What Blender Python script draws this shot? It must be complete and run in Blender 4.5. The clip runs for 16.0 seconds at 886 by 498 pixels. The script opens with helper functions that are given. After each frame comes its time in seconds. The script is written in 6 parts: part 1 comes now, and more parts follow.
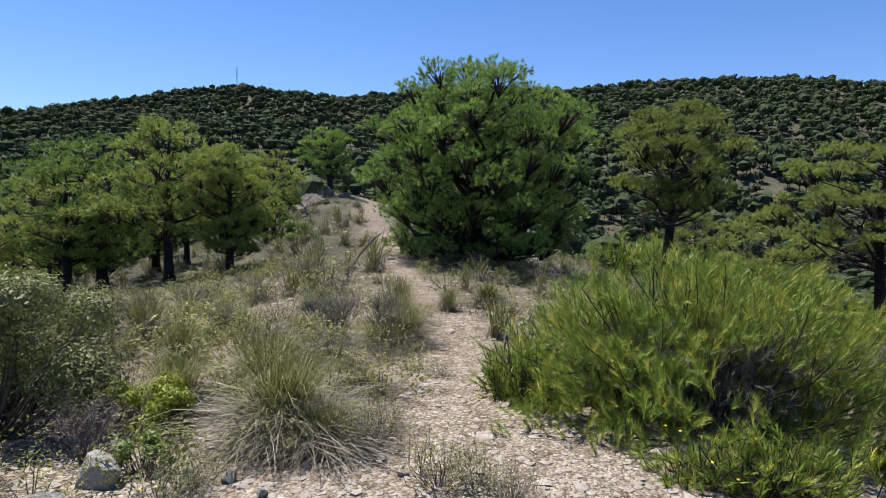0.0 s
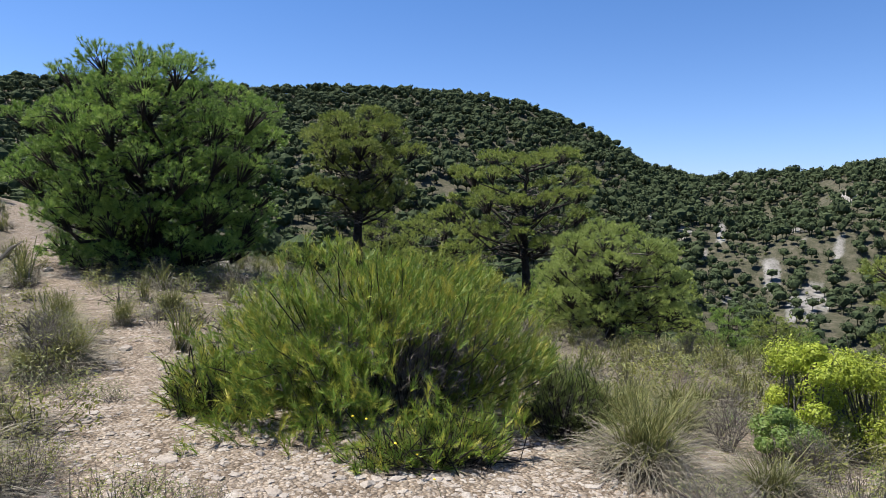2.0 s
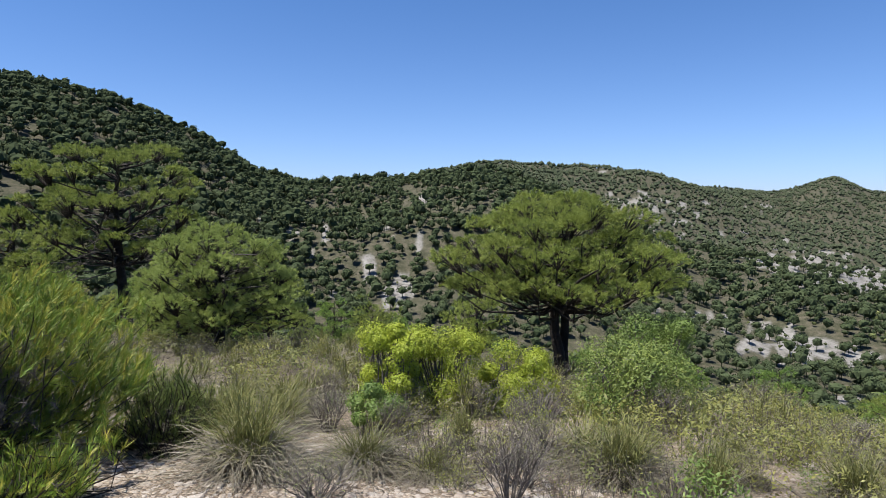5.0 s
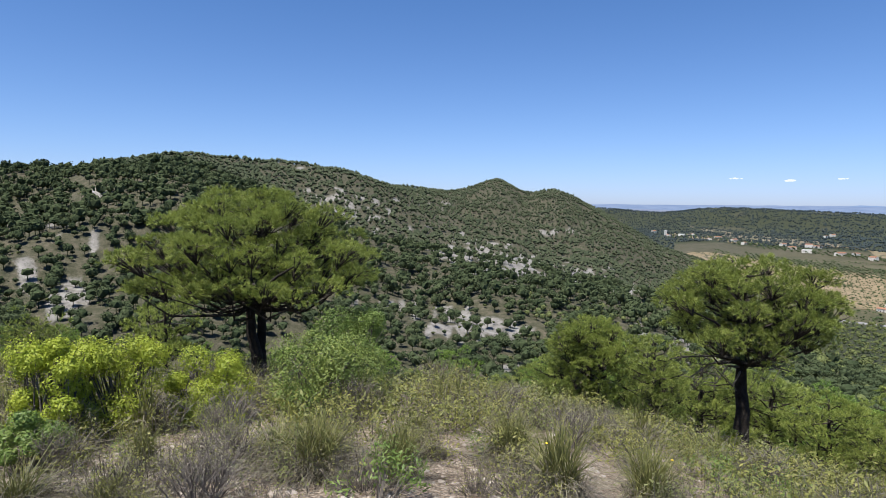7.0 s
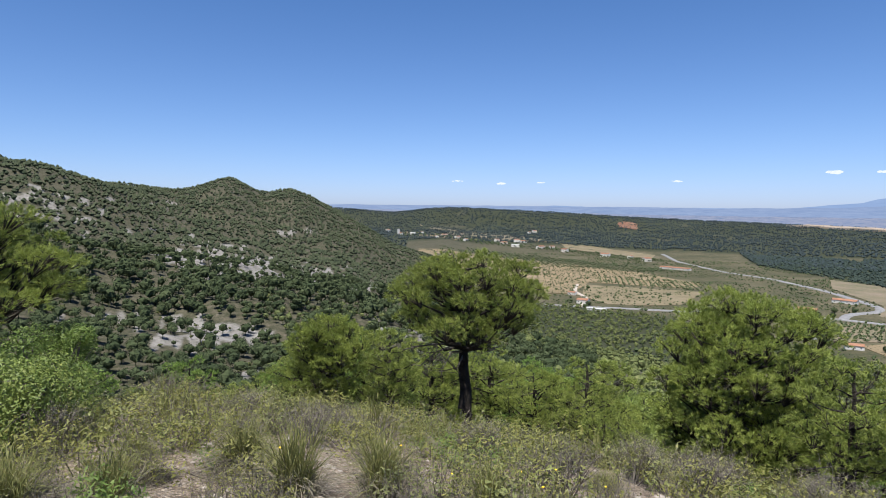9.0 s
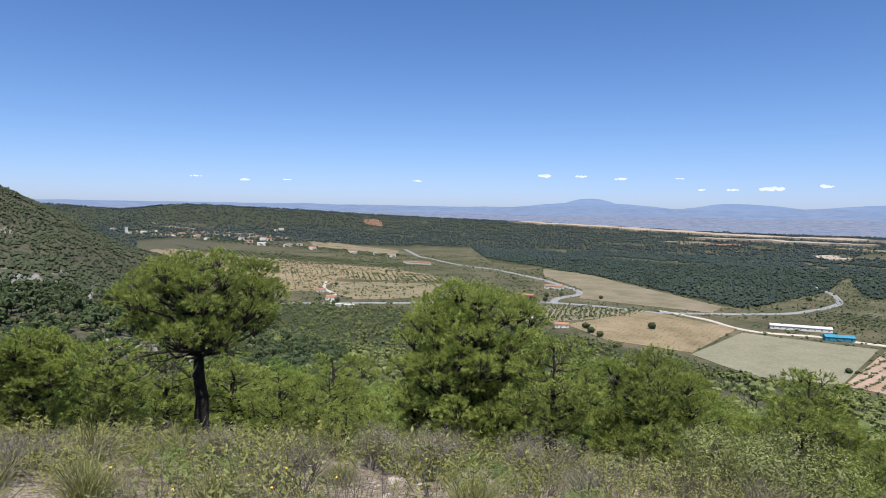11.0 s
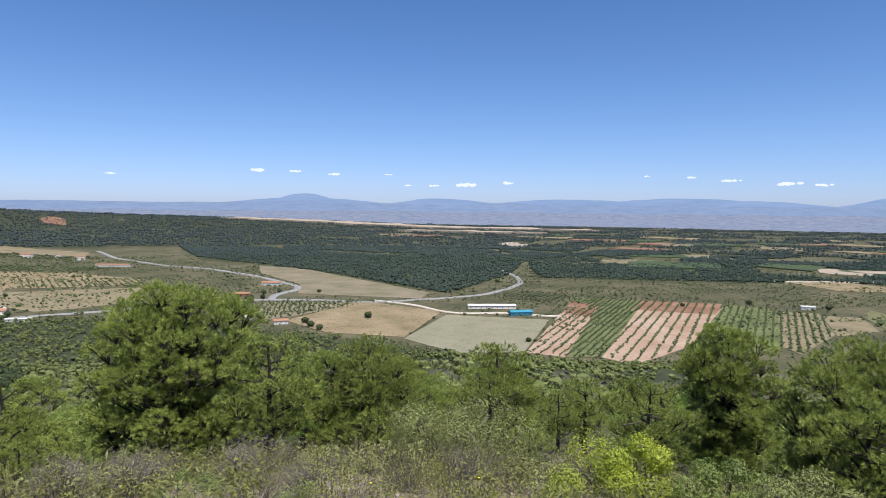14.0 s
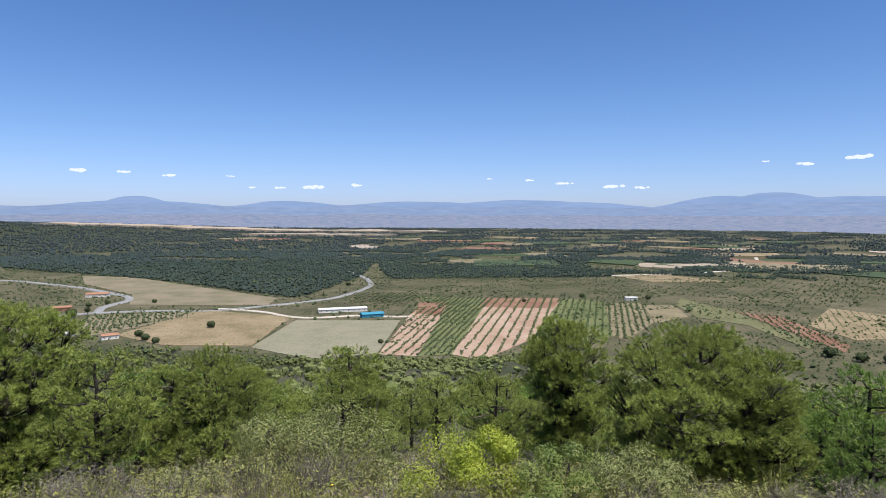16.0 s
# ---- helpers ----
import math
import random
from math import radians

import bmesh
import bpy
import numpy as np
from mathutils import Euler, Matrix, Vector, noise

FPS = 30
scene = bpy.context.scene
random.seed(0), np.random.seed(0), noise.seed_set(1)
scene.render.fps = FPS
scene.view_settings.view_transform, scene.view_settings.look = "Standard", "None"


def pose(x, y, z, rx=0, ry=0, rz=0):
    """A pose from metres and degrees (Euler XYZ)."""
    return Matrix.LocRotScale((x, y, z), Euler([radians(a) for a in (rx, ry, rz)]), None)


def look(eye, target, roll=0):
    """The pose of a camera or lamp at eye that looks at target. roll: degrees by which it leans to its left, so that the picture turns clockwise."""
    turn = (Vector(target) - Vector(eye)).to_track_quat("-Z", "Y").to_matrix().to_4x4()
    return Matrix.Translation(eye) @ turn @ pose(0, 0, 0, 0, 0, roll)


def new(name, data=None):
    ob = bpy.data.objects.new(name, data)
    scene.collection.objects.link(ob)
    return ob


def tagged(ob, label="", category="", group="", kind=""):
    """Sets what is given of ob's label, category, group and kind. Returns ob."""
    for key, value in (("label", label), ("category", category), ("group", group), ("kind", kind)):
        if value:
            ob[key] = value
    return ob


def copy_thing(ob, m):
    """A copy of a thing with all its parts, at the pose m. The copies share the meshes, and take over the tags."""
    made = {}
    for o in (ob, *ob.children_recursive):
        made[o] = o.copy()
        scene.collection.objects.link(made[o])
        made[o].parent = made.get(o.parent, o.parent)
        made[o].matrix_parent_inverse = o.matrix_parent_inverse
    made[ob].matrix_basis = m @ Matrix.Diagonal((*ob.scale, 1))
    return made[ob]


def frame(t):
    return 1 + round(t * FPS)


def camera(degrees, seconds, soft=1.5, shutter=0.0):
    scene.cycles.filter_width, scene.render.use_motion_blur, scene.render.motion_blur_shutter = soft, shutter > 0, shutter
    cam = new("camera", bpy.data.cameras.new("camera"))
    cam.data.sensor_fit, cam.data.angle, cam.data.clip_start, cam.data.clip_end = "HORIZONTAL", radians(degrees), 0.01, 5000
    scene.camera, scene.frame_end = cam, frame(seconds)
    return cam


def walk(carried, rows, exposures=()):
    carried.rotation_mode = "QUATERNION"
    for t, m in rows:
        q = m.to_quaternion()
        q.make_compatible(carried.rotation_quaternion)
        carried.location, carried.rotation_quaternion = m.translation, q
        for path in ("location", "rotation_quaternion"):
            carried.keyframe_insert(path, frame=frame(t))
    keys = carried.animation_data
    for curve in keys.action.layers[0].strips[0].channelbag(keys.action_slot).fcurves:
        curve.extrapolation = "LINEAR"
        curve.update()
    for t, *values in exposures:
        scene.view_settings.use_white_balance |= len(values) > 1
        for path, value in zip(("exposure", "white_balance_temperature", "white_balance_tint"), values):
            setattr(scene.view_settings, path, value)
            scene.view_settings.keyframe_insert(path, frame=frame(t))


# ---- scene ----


def held(x, y, z, bearing, tilt, lean):
    """A camera held at x, y, z that looks along a compass bearing, tilted and leaning by degrees."""
    return pose(x, y, z, 90 + tilt, 0, -bearing) @ pose(0, 0, 0, 0, 0, lean)

cam = camera(70.02, 16.0, soft=0.6)
walk(cam, [
    (0.0, held(0.117, 0.173, 1.612, 0.73, -4.62, 0.88)),
    (0.5, held(0.138, 0.176, 1.612, 9.55, -4.49, 0.77)),
    (1.0, held(0.155, 0.177, 1.616, 17.72, -4.41, 0.79)),
    (1.5, held(0.171, 0.168, 1.619, 22.79, -4.28, 0.67)),
    (2.0, held(0.189, 0.158, 1.619, 27.88, -4.25, 0.61)),
    (2.5, held(0.209, 0.146, 1.616, 32.94, -4.29, 0.55)),
    (3.0, held(0.223, 0.135, 1.608, 37.68, -4.18, 0.80)),
    (3.5, held(0.229, 0.127, 1.593, 42.31, -4.18, 0.74)),
    (4.0, held(0.240, 0.120, 1.576, 48.90, -4.12, 0.90)),
    (4.2, held(0.250, 0.114, 1.573, 51.86, -4.00, 0.65)),
    (6.3, held(0.293, 0.038, 1.594, 78.74, -3.99, 0.72)),
    (6.5, held(0.296, 0.031, 1.594, 81.88, -4.05, 0.76)),
    (7.0, held(0.299, 0.013, 1.596, 88.90, -3.96, 0.59)),
    (7.5, held(0.303, -0.015, 1.610, 95.57, -3.99, 0.53)),
    (8.0, held(0.306, -0.035, 1.609, 102.16, -3.89, 0.58)),
    (8.5, held(0.305, -0.042, 1.604, 107.32, -3.86, 0.60)),
    (9.0, held(0.294, -0.051, 1.592, 112.32, -3.72, 0.57)),
    (9.5, held(0.277, -0.070, 1.591, 117.92, -3.69, 0.13)),
    (10.0, held(0.254, -0.108, 1.594, 124.24, -3.74, 0.14)),
    (10.2, held(0.238, -0.127, 1.591, 126.67, -3.70, 0.34)),
    (12.5, held(0.176, -0.177, 1.584, 147.58, -3.80, 0.78)),
    (13.0, held(0.147, -0.191, 1.603, 151.84, -3.74, 0.50)),
    (13.5, held(0.138, -0.201, 1.603, 155.49, -3.77, 0.41)),
    (14.0, held(0.135, -0.210, 1.600, 160.19, -3.82, 0.53)),
    (14.5, held(0.134, -0.215, 1.596, 163.86, -3.76, 0.43)),
    (15.0, held(0.131, -0.219, 1.596, 167.73, -3.75, 0.47)),
    (15.5, held(0.129, -0.221, 1.599, 171.19, -3.53, 0.35)),
    (16.0, held(0.128, -0.222, 1.601, 173.74, -3.55, 0.14)),
], exposures=[(0.0, 1.05), (5.0, 0.96), (9.0, 0.79), (16.0, 0.77)])

# ---- light ----
SUN_BEARING, SUN_HEIGHT = -50.0, 67.0
world = bpy.data.worlds.new("sky")
world.use_nodes = True
scene.world = world
sky = world.node_tree.nodes.new("ShaderNodeTexSky")
sky.sky_type, sky.sun_disc = "NISHITA", False
sky.sun_elevation, sky.sun_rotation = radians(SUN_HEIGHT), radians(SUN_BEARING)
sky.altitude, sky.air_density, sky.dust_density, sky.ozone_density = 900, 1.0, 0.7, 2.0
back = world.node_tree.nodes["Background"]
back.inputs["Strength"].default_value = 0.061
# the clear dry air of the place: the same sky, drawn towards blue at its own brightness
grey = world.node_tree.nodes.new("ShaderNodeRGBToBW")
blue = world.node_tree.nodes.new("ShaderNodeMix")
blue.data_type, blue.blend_type = "RGBA", "MULTIPLY"
blue.inputs[0].default_value, blue.inputs[7].default_value = 1.0, (0.31, 0.89, 2.42, 1.0)
both = world.node_tree.nodes.new("ShaderNodeMix")
both.data_type = "RGBA"
height = world.node_tree.nodes.new("ShaderNodeSeparateXYZ")
high = world.node_tree.nodes.new("ShaderNodeMapRange")
for slot, value in (("From Min", 0.0), ("From Max", 0.38), ("To Min", 0.27), ("To Max", 0.88)):
    high.inputs[slot].default_value = value
aim = world.node_tree.nodes.new("ShaderNodeTexCoord")
world.node_tree.links.new(aim.outputs["Generated"], height.inputs[0])
world.node_tree.links.new(height.outputs[2], high.inputs["Value"])
world.node_tree.links.new(high.outputs[0], both.inputs[0])
for a, b in ((sky.outputs[0], grey.inputs[0]), (grey.outputs[0], blue.inputs[6]), (sky.outputs[0], both.inputs[6]), (blue.outputs[2], both.inputs[7]), (both.outputs[2], back.inputs[0])):
    world.node_tree.links.new(a, b)
sun = new("sun", bpy.data.lights.new("sun", "SUN"))
sun.data.energy, sun.data.angle, sun.data.color = 5.0, radians(0.5), (1.0, 0.955, 0.88)
sun.matrix_world = look((math.sin(radians(SUN_BEARING)) * math.cos(radians(SUN_HEIGHT)) * 100,
                         math.cos(radians(SUN_BEARING)) * math.cos(radians(SUN_HEIGHT)) * 100,
                         math.sin(radians(SUN_HEIGHT)) * 100), (0, 0, 0))
rng = np.random.default_rng(7)


# ---- materials ----
def material(name):
    m = bpy.data.materials.new(name)
    m.use_nodes = True
    t = m.node_tree
    return m, t, t.nodes["Principled BSDF"]


def node(t, kind, **inputs):
    n = t.nodes.new(kind)
    for key, value in inputs.items():
        n.inputs[key.replace("_", " ")].default_value = value
    return n


def noise_at(t, scale, detail=4.0, rough=0.6, coord=None, kind="Object"):
    if coord is None:
        coord = t.nodes.new("ShaderNodeTexCoord").outputs[kind]
    n = node(t, "ShaderNodeTexNoise", Scale=scale, Detail=detail, Roughness=rough)
    t.links.new(coord, n.inputs["Vector"])
    return n.outputs["Fac"]


def ramp(t, fac, stops):
    r = t.nodes.new("ShaderNodeValToRGB")
    while len(r.color_ramp.elements) < len(stops):
        r.color_ramp.elements.new(0.5)
    for e, (p, c) in zip(r.color_ramp.elements, stops):
        e.position, e.color = p, (*c, 1.0)
    t.links.new(fac, r.inputs[0])
    return r.outputs[0]


def mixed(t, fac, a, b, blend="MIX"):
    m = t.nodes.new("ShaderNodeMix")
    m.data_type, m.blend_type = "RGBA", blend
    for value, slot in ((fac, m.inputs[0]), (a, m.inputs[6]), (b, m.inputs[7])):
        if hasattr(value, "links"):
            t.links.new(value, slot)
        else:
            slot.default_value = value if isinstance(value, float) else (*value, 1.0)
    return m.outputs[2]


def leafy(name, dark, light, tip, scale=1.2, glow=0.35, rough=0.55, spread=0.25):
    """Foliage: dark and light greens in drifts, single shoots of a third colour, light passing through."""
    m, t, b = material(name)
    big = noise_at(t, scale, 3.0)
    fine = noise_at(t, scale * 9, 2.0)
    col = ramp(t, big, [(0.32, dark), (0.68, light)])
    col = mixed(t, ramp(t, fine, [(0.52, (0, 0, 0)), (0.75, (1, 1, 1))]), col, tip)
    tone = t.nodes.new("ShaderNodeAttribute")
    tone.attribute_name = "tone"
    col = mixed(t, tone.outputs["Fac"], col, tip)
    info = t.nodes.new("ShaderNodeObjectInfo")
    hue = node(t, "ShaderNodeHueSaturation", Saturation=1.0)
    span = node(t, "ShaderNodeMapRange", To_Min=1.0 - spread, To_Max=1.0 + spread)
    t.links.new(info.outputs["Random"], span.inputs["Value"])
    t.links.new(span.outputs[0], hue.inputs["Value"])
    t.links.new(col, hue.inputs["Color"])
    t.links.new(hue.outputs[0], b.inputs["Base Color"])
    b.inputs["Roughness"].default_value = rough
    b.inputs["Specular IOR Level"].default_value = 0.35 if rough < 0.8 else 0.05
    tr = t.nodes.new("ShaderNodeBsdfTranslucent")
    t.links.new(hue.outputs[0], tr.inputs["Color"])
    mx = t.nodes.new("ShaderNodeMixShader")
    mx.inputs[0].default_value = glow
    t.links.new(b.outputs[0], mx.inputs[1])
    t.links.new(tr.outputs[0], mx.inputs[2])
    t.links.new(mx.outputs[0], t.nodes["Material Output"].inputs[0])
    return m


def grainy(name, stops, scale, fine=0.0, bump=0.3, rough=0.9, distance=0.02, tint=None):
    """A dull surface: blotches of a few colours, a finer grain over them, relief."""
    m, t, b = material(name)
    coord = t.nodes.new("ShaderNodeTexCoord").outputs["Object"]
    base = noise_at(t, scale, 6.0, 0.65, coord)
    col = ramp(t, base, stops)
    grain = noise_at(t, fine or scale * 12, 4.0, 0.7, coord)
    col = mixed(t, 0.55, col, ramp(t, grain, [(0.3, (0.35, 0.35, 0.35)), (0.7, (1.0, 1.0, 1.0))]), "MULTIPLY")
    t.links.new(col, b.inputs["Base Color"])
    b.inputs["Roughness"].default_value = rough
    b.inputs["Specular IOR Level"].default_value = 0.25
    bp = node(t, "ShaderNodeBump", Strength=bump, Distance=distance)
    t.links.new(grain, bp.inputs["Height"])
    t.links.new(bp.outputs[0], b.inputs["Normal"])
    return m


PINE = leafy("pine_needles", (0.101, 0.140, 0.026), (0.213, 0.264, 0.051), (0.336, 0.382, 0.092), 0.9, 0.36, spread=0.13)
# PINE_DEEP: the deeper green of backlit pines, set as needle colour
PINE_DEEP = leafy("deep_green_pine_needles", (0.076, 0.140, 0.026), (0.163, 0.263, 0.047), (0.289, 0.391, 0.087), 1.1, 0.36, spread=0.13)
PINE_PALE = leafy("pale_pine_needles", (0.164, 0.223, 0.054), (0.300, 0.370, 0.091), (0.418, 0.483, 0.148), 0.9, 0.40, spread=0.13)
PINE_YOUNG = leafy("young_pine_needles", (0.096, 0.167, 0.022), (0.207, 0.309, 0.037), (0.526, 0.465, 0.075), 2.4, 0.22)
WOODS = leafy("far_pine_crowns", (0.033, 0.048, 0.024), (0.063, 0.081, 0.039), (0.087, 0.104, 0.053), 0.11, 0.12, 0.9)
WOODS_SLOPE = leafy("slope_pine_crowns", (0.06162, 0.079, 0.0316), (0.1185, 0.1359, 0.05214), (0.1659, 0.1738, 0.07505), 0.08, 0.15, 0.9)
# greyer on the ridge, bluer farther off: distance haze put into the leaf colour
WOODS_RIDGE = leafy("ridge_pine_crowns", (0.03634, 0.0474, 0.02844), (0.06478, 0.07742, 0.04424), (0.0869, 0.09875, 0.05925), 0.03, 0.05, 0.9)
WOODS_FAR = leafy("hazed_pine_crowns", (0.02054, 0.0316, 0.02844), (0.03476, 0.0474, 0.0395), (0.0474, 0.06162, 0.0474), 0.01, 0.05, 0.9)
WOODS_HAZE = leafy("haze_blue_distant_crowns", (0.02844, 0.04108, 0.04582), (0.04424, 0.05846, 0.06162), (0.0553, 0.0711, 0.0711), 0.006, 0.1, 0.9)
LIME = leafy("lime_green_leaves", (0.195, 0.247, 0.026), (0.308, 0.355, 0.039), (0.390, 0.425, 0.061), 2.0, 0.4)
JUNIPER = leafy("juniper_scales", (0.086, 0.134, 0.029), (0.178, 0.226, 0.051), (0.282, 0.305, 0.081), 2.0, 0.3)
OAKLEAF = leafy("holm_oak_leaves", (0.089, 0.107, 0.035), (0.190, 0.207, 0.068), (0.290, 0.290, 0.113), 1.5, 0.30, 0.6)
SHRUBLEAF = leafy("shrub_leaves", (0.100, 0.111, 0.028), (0.198, 0.202, 0.052), (0.302, 0.277, 0.084), 3.0, 0.35)
ROSELEAF = leafy("bright_shrub_leaves", (0.079, 0.1343, 0.02765), (0.1462, 0.2094, 0.04345), (0.2054, 0.2449, 0.0711), 3.0, 0.35)
GRASS = leafy("green_esparto_blades", (0.080, 0.091, 0.027), (0.164, 0.165, 0.052), (0.292, 0.269, 0.111), 3.0, 0.3)
STRAW = leafy("dry_grass_blades", (0.106, 0.091, 0.064), (0.199, 0.178, 0.132), (0.312, 0.283, 0.216), 4.0, 0.25)
TWIGDARK = grainy("dead_pine_wood", [(0.3, (0.0553, 0.0474, 0.04108)), (0.7, (0.1896, 0.1659, 0.1462))], 9.0)
DRYTWIG = grainy("weathered_grey_twigs", [(0.3, (0.075, 0.065, 0.055)), (0.7, (0.210, 0.187, 0.164))], 14.0)
TWIG = grainy("grey_twigs", [(0.3, (0.078, 0.064, 0.054)), (0.7, (0.176, 0.157, 0.137))], 14.0)
BARK = grainy("near_black_pine_bark", [(0.35, (0.01738, 0.01422, 0.01185)), (0.7, (0.05925, 0.0474, 0.0395))], 5.0, 26.0, 0.9, 0.95, 0.05)
STONE = grainy("pale_limestone", [(0.3, (0.237, 0.1935, 0.1541)), (0.55, (0.3476, 0.3042, 0.2607)), (0.75, (0.4424, 0.4069, 0.3634))], 6.0, 60.0, 0.5)
ROCKGREY = grainy("lichened_grey_limestone", [(0.3, (0.1264, 0.1185, 0.1067)), (0.5, (0.316, 0.3042, 0.2804)), (0.72, (0.4345, 0.4187, 0.395))], 4.0, 30.0, 0.8, 0.95, 0.05)

KNOLL = grainy("weathered_brown_limestone", [(0.3, (0.076, 0.063, 0.051)), (0.5, (0.190, 0.168, 0.145)), (0.72, (0.291, 0.272, 0.246))], 3.0, 16.0, 1.0, 0.95, 0.08)

# ---- geometry helpers ----
def mesh_of(name, verts, tris, mat, smooth=False, index=None):
    """One mesh of triangles from two arrays; mat is one material, or a list with an index for each triangle."""
    me = bpy.data.meshes.new(name)
    verts = np.ascontiguousarray(verts, dtype=np.float32)
    tris = np.ascontiguousarray(tris, dtype=np.int32)
    me.vertices.add(len(verts))
    me.vertices.foreach_set("co", verts.ravel())
    me.loops.add(tris.size)
    me.loops.foreach_set("vertex_index", tris.ravel())
    me.polygons.add(len(tris))
    me.polygons.foreach_set("loop_start", np.arange(0, tris.size, 3, dtype=np.int32))
    me.polygons.foreach_set("use_smooth", np.full(len(tris), smooth))
    for m in mat if isinstance(mat, list) else [mat]:
        me.materials.append(m)
    if index is not None:
        me.polygons.foreach_set("material_index", np.asarray(index, dtype=np.int32))
    me.update(calc_edges=True)
    return me


def toned(me, values):
    """Gives every vertex its share of the fresh shoots' colour."""
    me.attributes.new("tone", "FLOAT", "POINT").data.foreach_set("value", np.asarray(values, dtype=np.float32))
    return me


def joined(pieces):
    """Many (verts, tris) joined into one."""
    vs, ts, n = [], [], 0
    for v, t in pieces:
        vs.append(v)
        ts.append(t + n)
        n += len(v)
    return np.concatenate(vs), np.concatenate(ts)


def strewn(v, t, spots, sizes, turns, squash=None):
    """A template set down at many spots, each turned about the vertical and scaled."""
    n, k = len(spots), len(v)
    c, s = np.cos(turns)[:, None], np.sin(turns)[:, None]
    sz = sizes[:, None]
    x = (v[None, :, 0] * c - v[None, :, 1] * s) * sz + spots[:, 0:1]
    y = (v[None, :, 0] * s + v[None, :, 1] * c) * sz + spots[:, 1:2]
    tall = sz if squash is None else sz * squash[:, None]
    z = v[None, :, 2] * tall + spots[:, 2:3]
    vv = np.stack([x, y, z], -1).reshape(-1, 3)
    tt = (t[None] + (np.arange(n) * k)[:, None, None]).reshape(-1, 3)
    return vv, tt


def part(name, me, parent, label=""):
    ob = new(name, me)
    ob.parent = parent
    return tagged(ob, label)


def spun(d):
    """Two directions square to each of the directions d."""
    up = np.where(np.abs(d[:, 2:3]) < 0.9, [[0.0, 0.0, 1.0]], [[1.0, 0.0, 0.0]])
    a = np.cross(d, up)
    a /= np.linalg.norm(a, axis=1, keepdims=True) + 1e-9
    return a, np.cross(d, a)


def tube(points, radii, sides=6):
    """A tapering limb along points."""
    points, radii = np.asarray(points, float), np.asarray(radii, float)
    d = np.gradient(points, axis=0)
    d /= np.linalg.norm(d, axis=1, keepdims=True) + 1e-9
    a, b = spun(d)
    th = np.arange(sides) * 2 * np.pi / sides
    ring = a[:, None] * np.cos(th)[None, :, None] + b[:, None] * np.sin(th)[None, :, None]
    v = (points[:, None] + ring * radii[:, None, None]).reshape(-1, 3)
    i = np.arange(len(points) - 1)[:, None] * sides
    j = np.arange(sides)[None]
    k = (j + 1) % sides
    t = np.concatenate([np.stack([i + j, i + k, i + sides + k], -1).reshape(-1, 3),
                        np.stack([i + j, i + sides + k, i + sides + j], -1).reshape(-1, 3)])
    return v, t


def needles(at, axis, n, length, width, g, spread=0.9):
    """Brushes of n needles at each point, fanning out round the axis."""
    m = len(at)
    d = np.repeat(axis, n, 0) + g.normal(0, spread, (m * n, 3))
    d /= np.linalg.norm(d, axis=1, keepdims=True) + 1e-9
    base = np.repeat(at, n, 0) + np.repeat(axis, n, 0) * g.uniform(-0.45, 0.15, (m * n, 1)) * length
    a, b = spun(d)
    ang = g.uniform(0, np.pi, (m * n, 1))
    side = (a * np.cos(ang) + b * np.sin(ang)) * width / 2
    tip = base + d * length * g.uniform(0.7, 1.15, (m * n, 1))
    v = np.stack([base - side, base + side, tip], 1).reshape(-1, 3)
    return v, np.arange(m * n * 3).reshape(-1, 3)


def brushes(at, axis, n, length, width, g, open_=0.75, along=0.5):
    """Bottle brushes: needles set along a short shoot, all leaning forward."""
    m = len(at)
    ax = np.repeat(axis, n, 0)
    a, b = spun(axis)
    th = g.uniform(0, 6.2832, (m * n, 1))
    rad = np.repeat(a, n, 0) * np.cos(th) + np.repeat(b, n, 0) * np.sin(th)
    d = ax + rad * open_ * g.uniform(0.5, 1.3, (m * n, 1))
    d /= np.linalg.norm(d, axis=1, keepdims=True)
    base = np.repeat(at, n, 0) + ax * g.uniform(-1, 1, (m * n, 1)) * along
    side = np.cross(d, rad)
    side *= width / 2 / (np.linalg.norm(side, axis=1, keepdims=True) + 1e-9)
    tip = base + d * length * g.uniform(0.7, 1.15, (m * n, 1))
    v = np.stack([base - side, base + side, tip], 1).reshape(-1, 3)
    return v, np.arange(m * n * 3).reshape(-1, 3)


def leaves(at, n_out, size, g, lift=0.3, narrow=0.5):
    """A small pointed leaf of two triangles at each point, roughly facing outwards."""
    m = len(at)
    d = n_out + g.normal(0, 0.45, (m, 3)) + [0, 0, lift]
    d /= np.linalg.norm(d, axis=1, keepdims=True) + 1e-9
    a, b = spun(d)
    ang = g.uniform(0, 2 * np.pi, (m, 1))
    u = a * np.cos(ang) + b * np.sin(ang)
    w = np.cross(d, u)
    s = size * g.uniform(0.6, 1.3, (m, 1))
    v = np.stack([at - u * s, at + w * s * narrow, at + u * s, at - w * s * narrow], 1).reshape(-1, 3)
    i = np.arange(m)[:, None] * 4
    return v, np.concatenate([i + [[0, 1, 2]], i + [[0, 2, 3]]])


def ball(level, g, rough=0.2, flat=1.0):
    bm = bmesh.new()
    bmesh.ops.create_icosphere(bm, subdivisions=level, radius=1.0)
    v = np.array([p.co[:] for p in bm.verts])
    t = np.array([[p.index for p in f.verts] for f in bm.faces])
    bm.free()
    v = v * (1 + g.normal(0, rough, (len(v), 1)))
    v[:, 2] *= flat
    return v, t


# ---- the lie of the land: heights by bearing and distance from the lookout ----
STEPS = np.concatenate([[0.0], np.geomspace(1.0, 5200.0, 220)])
columns = {}


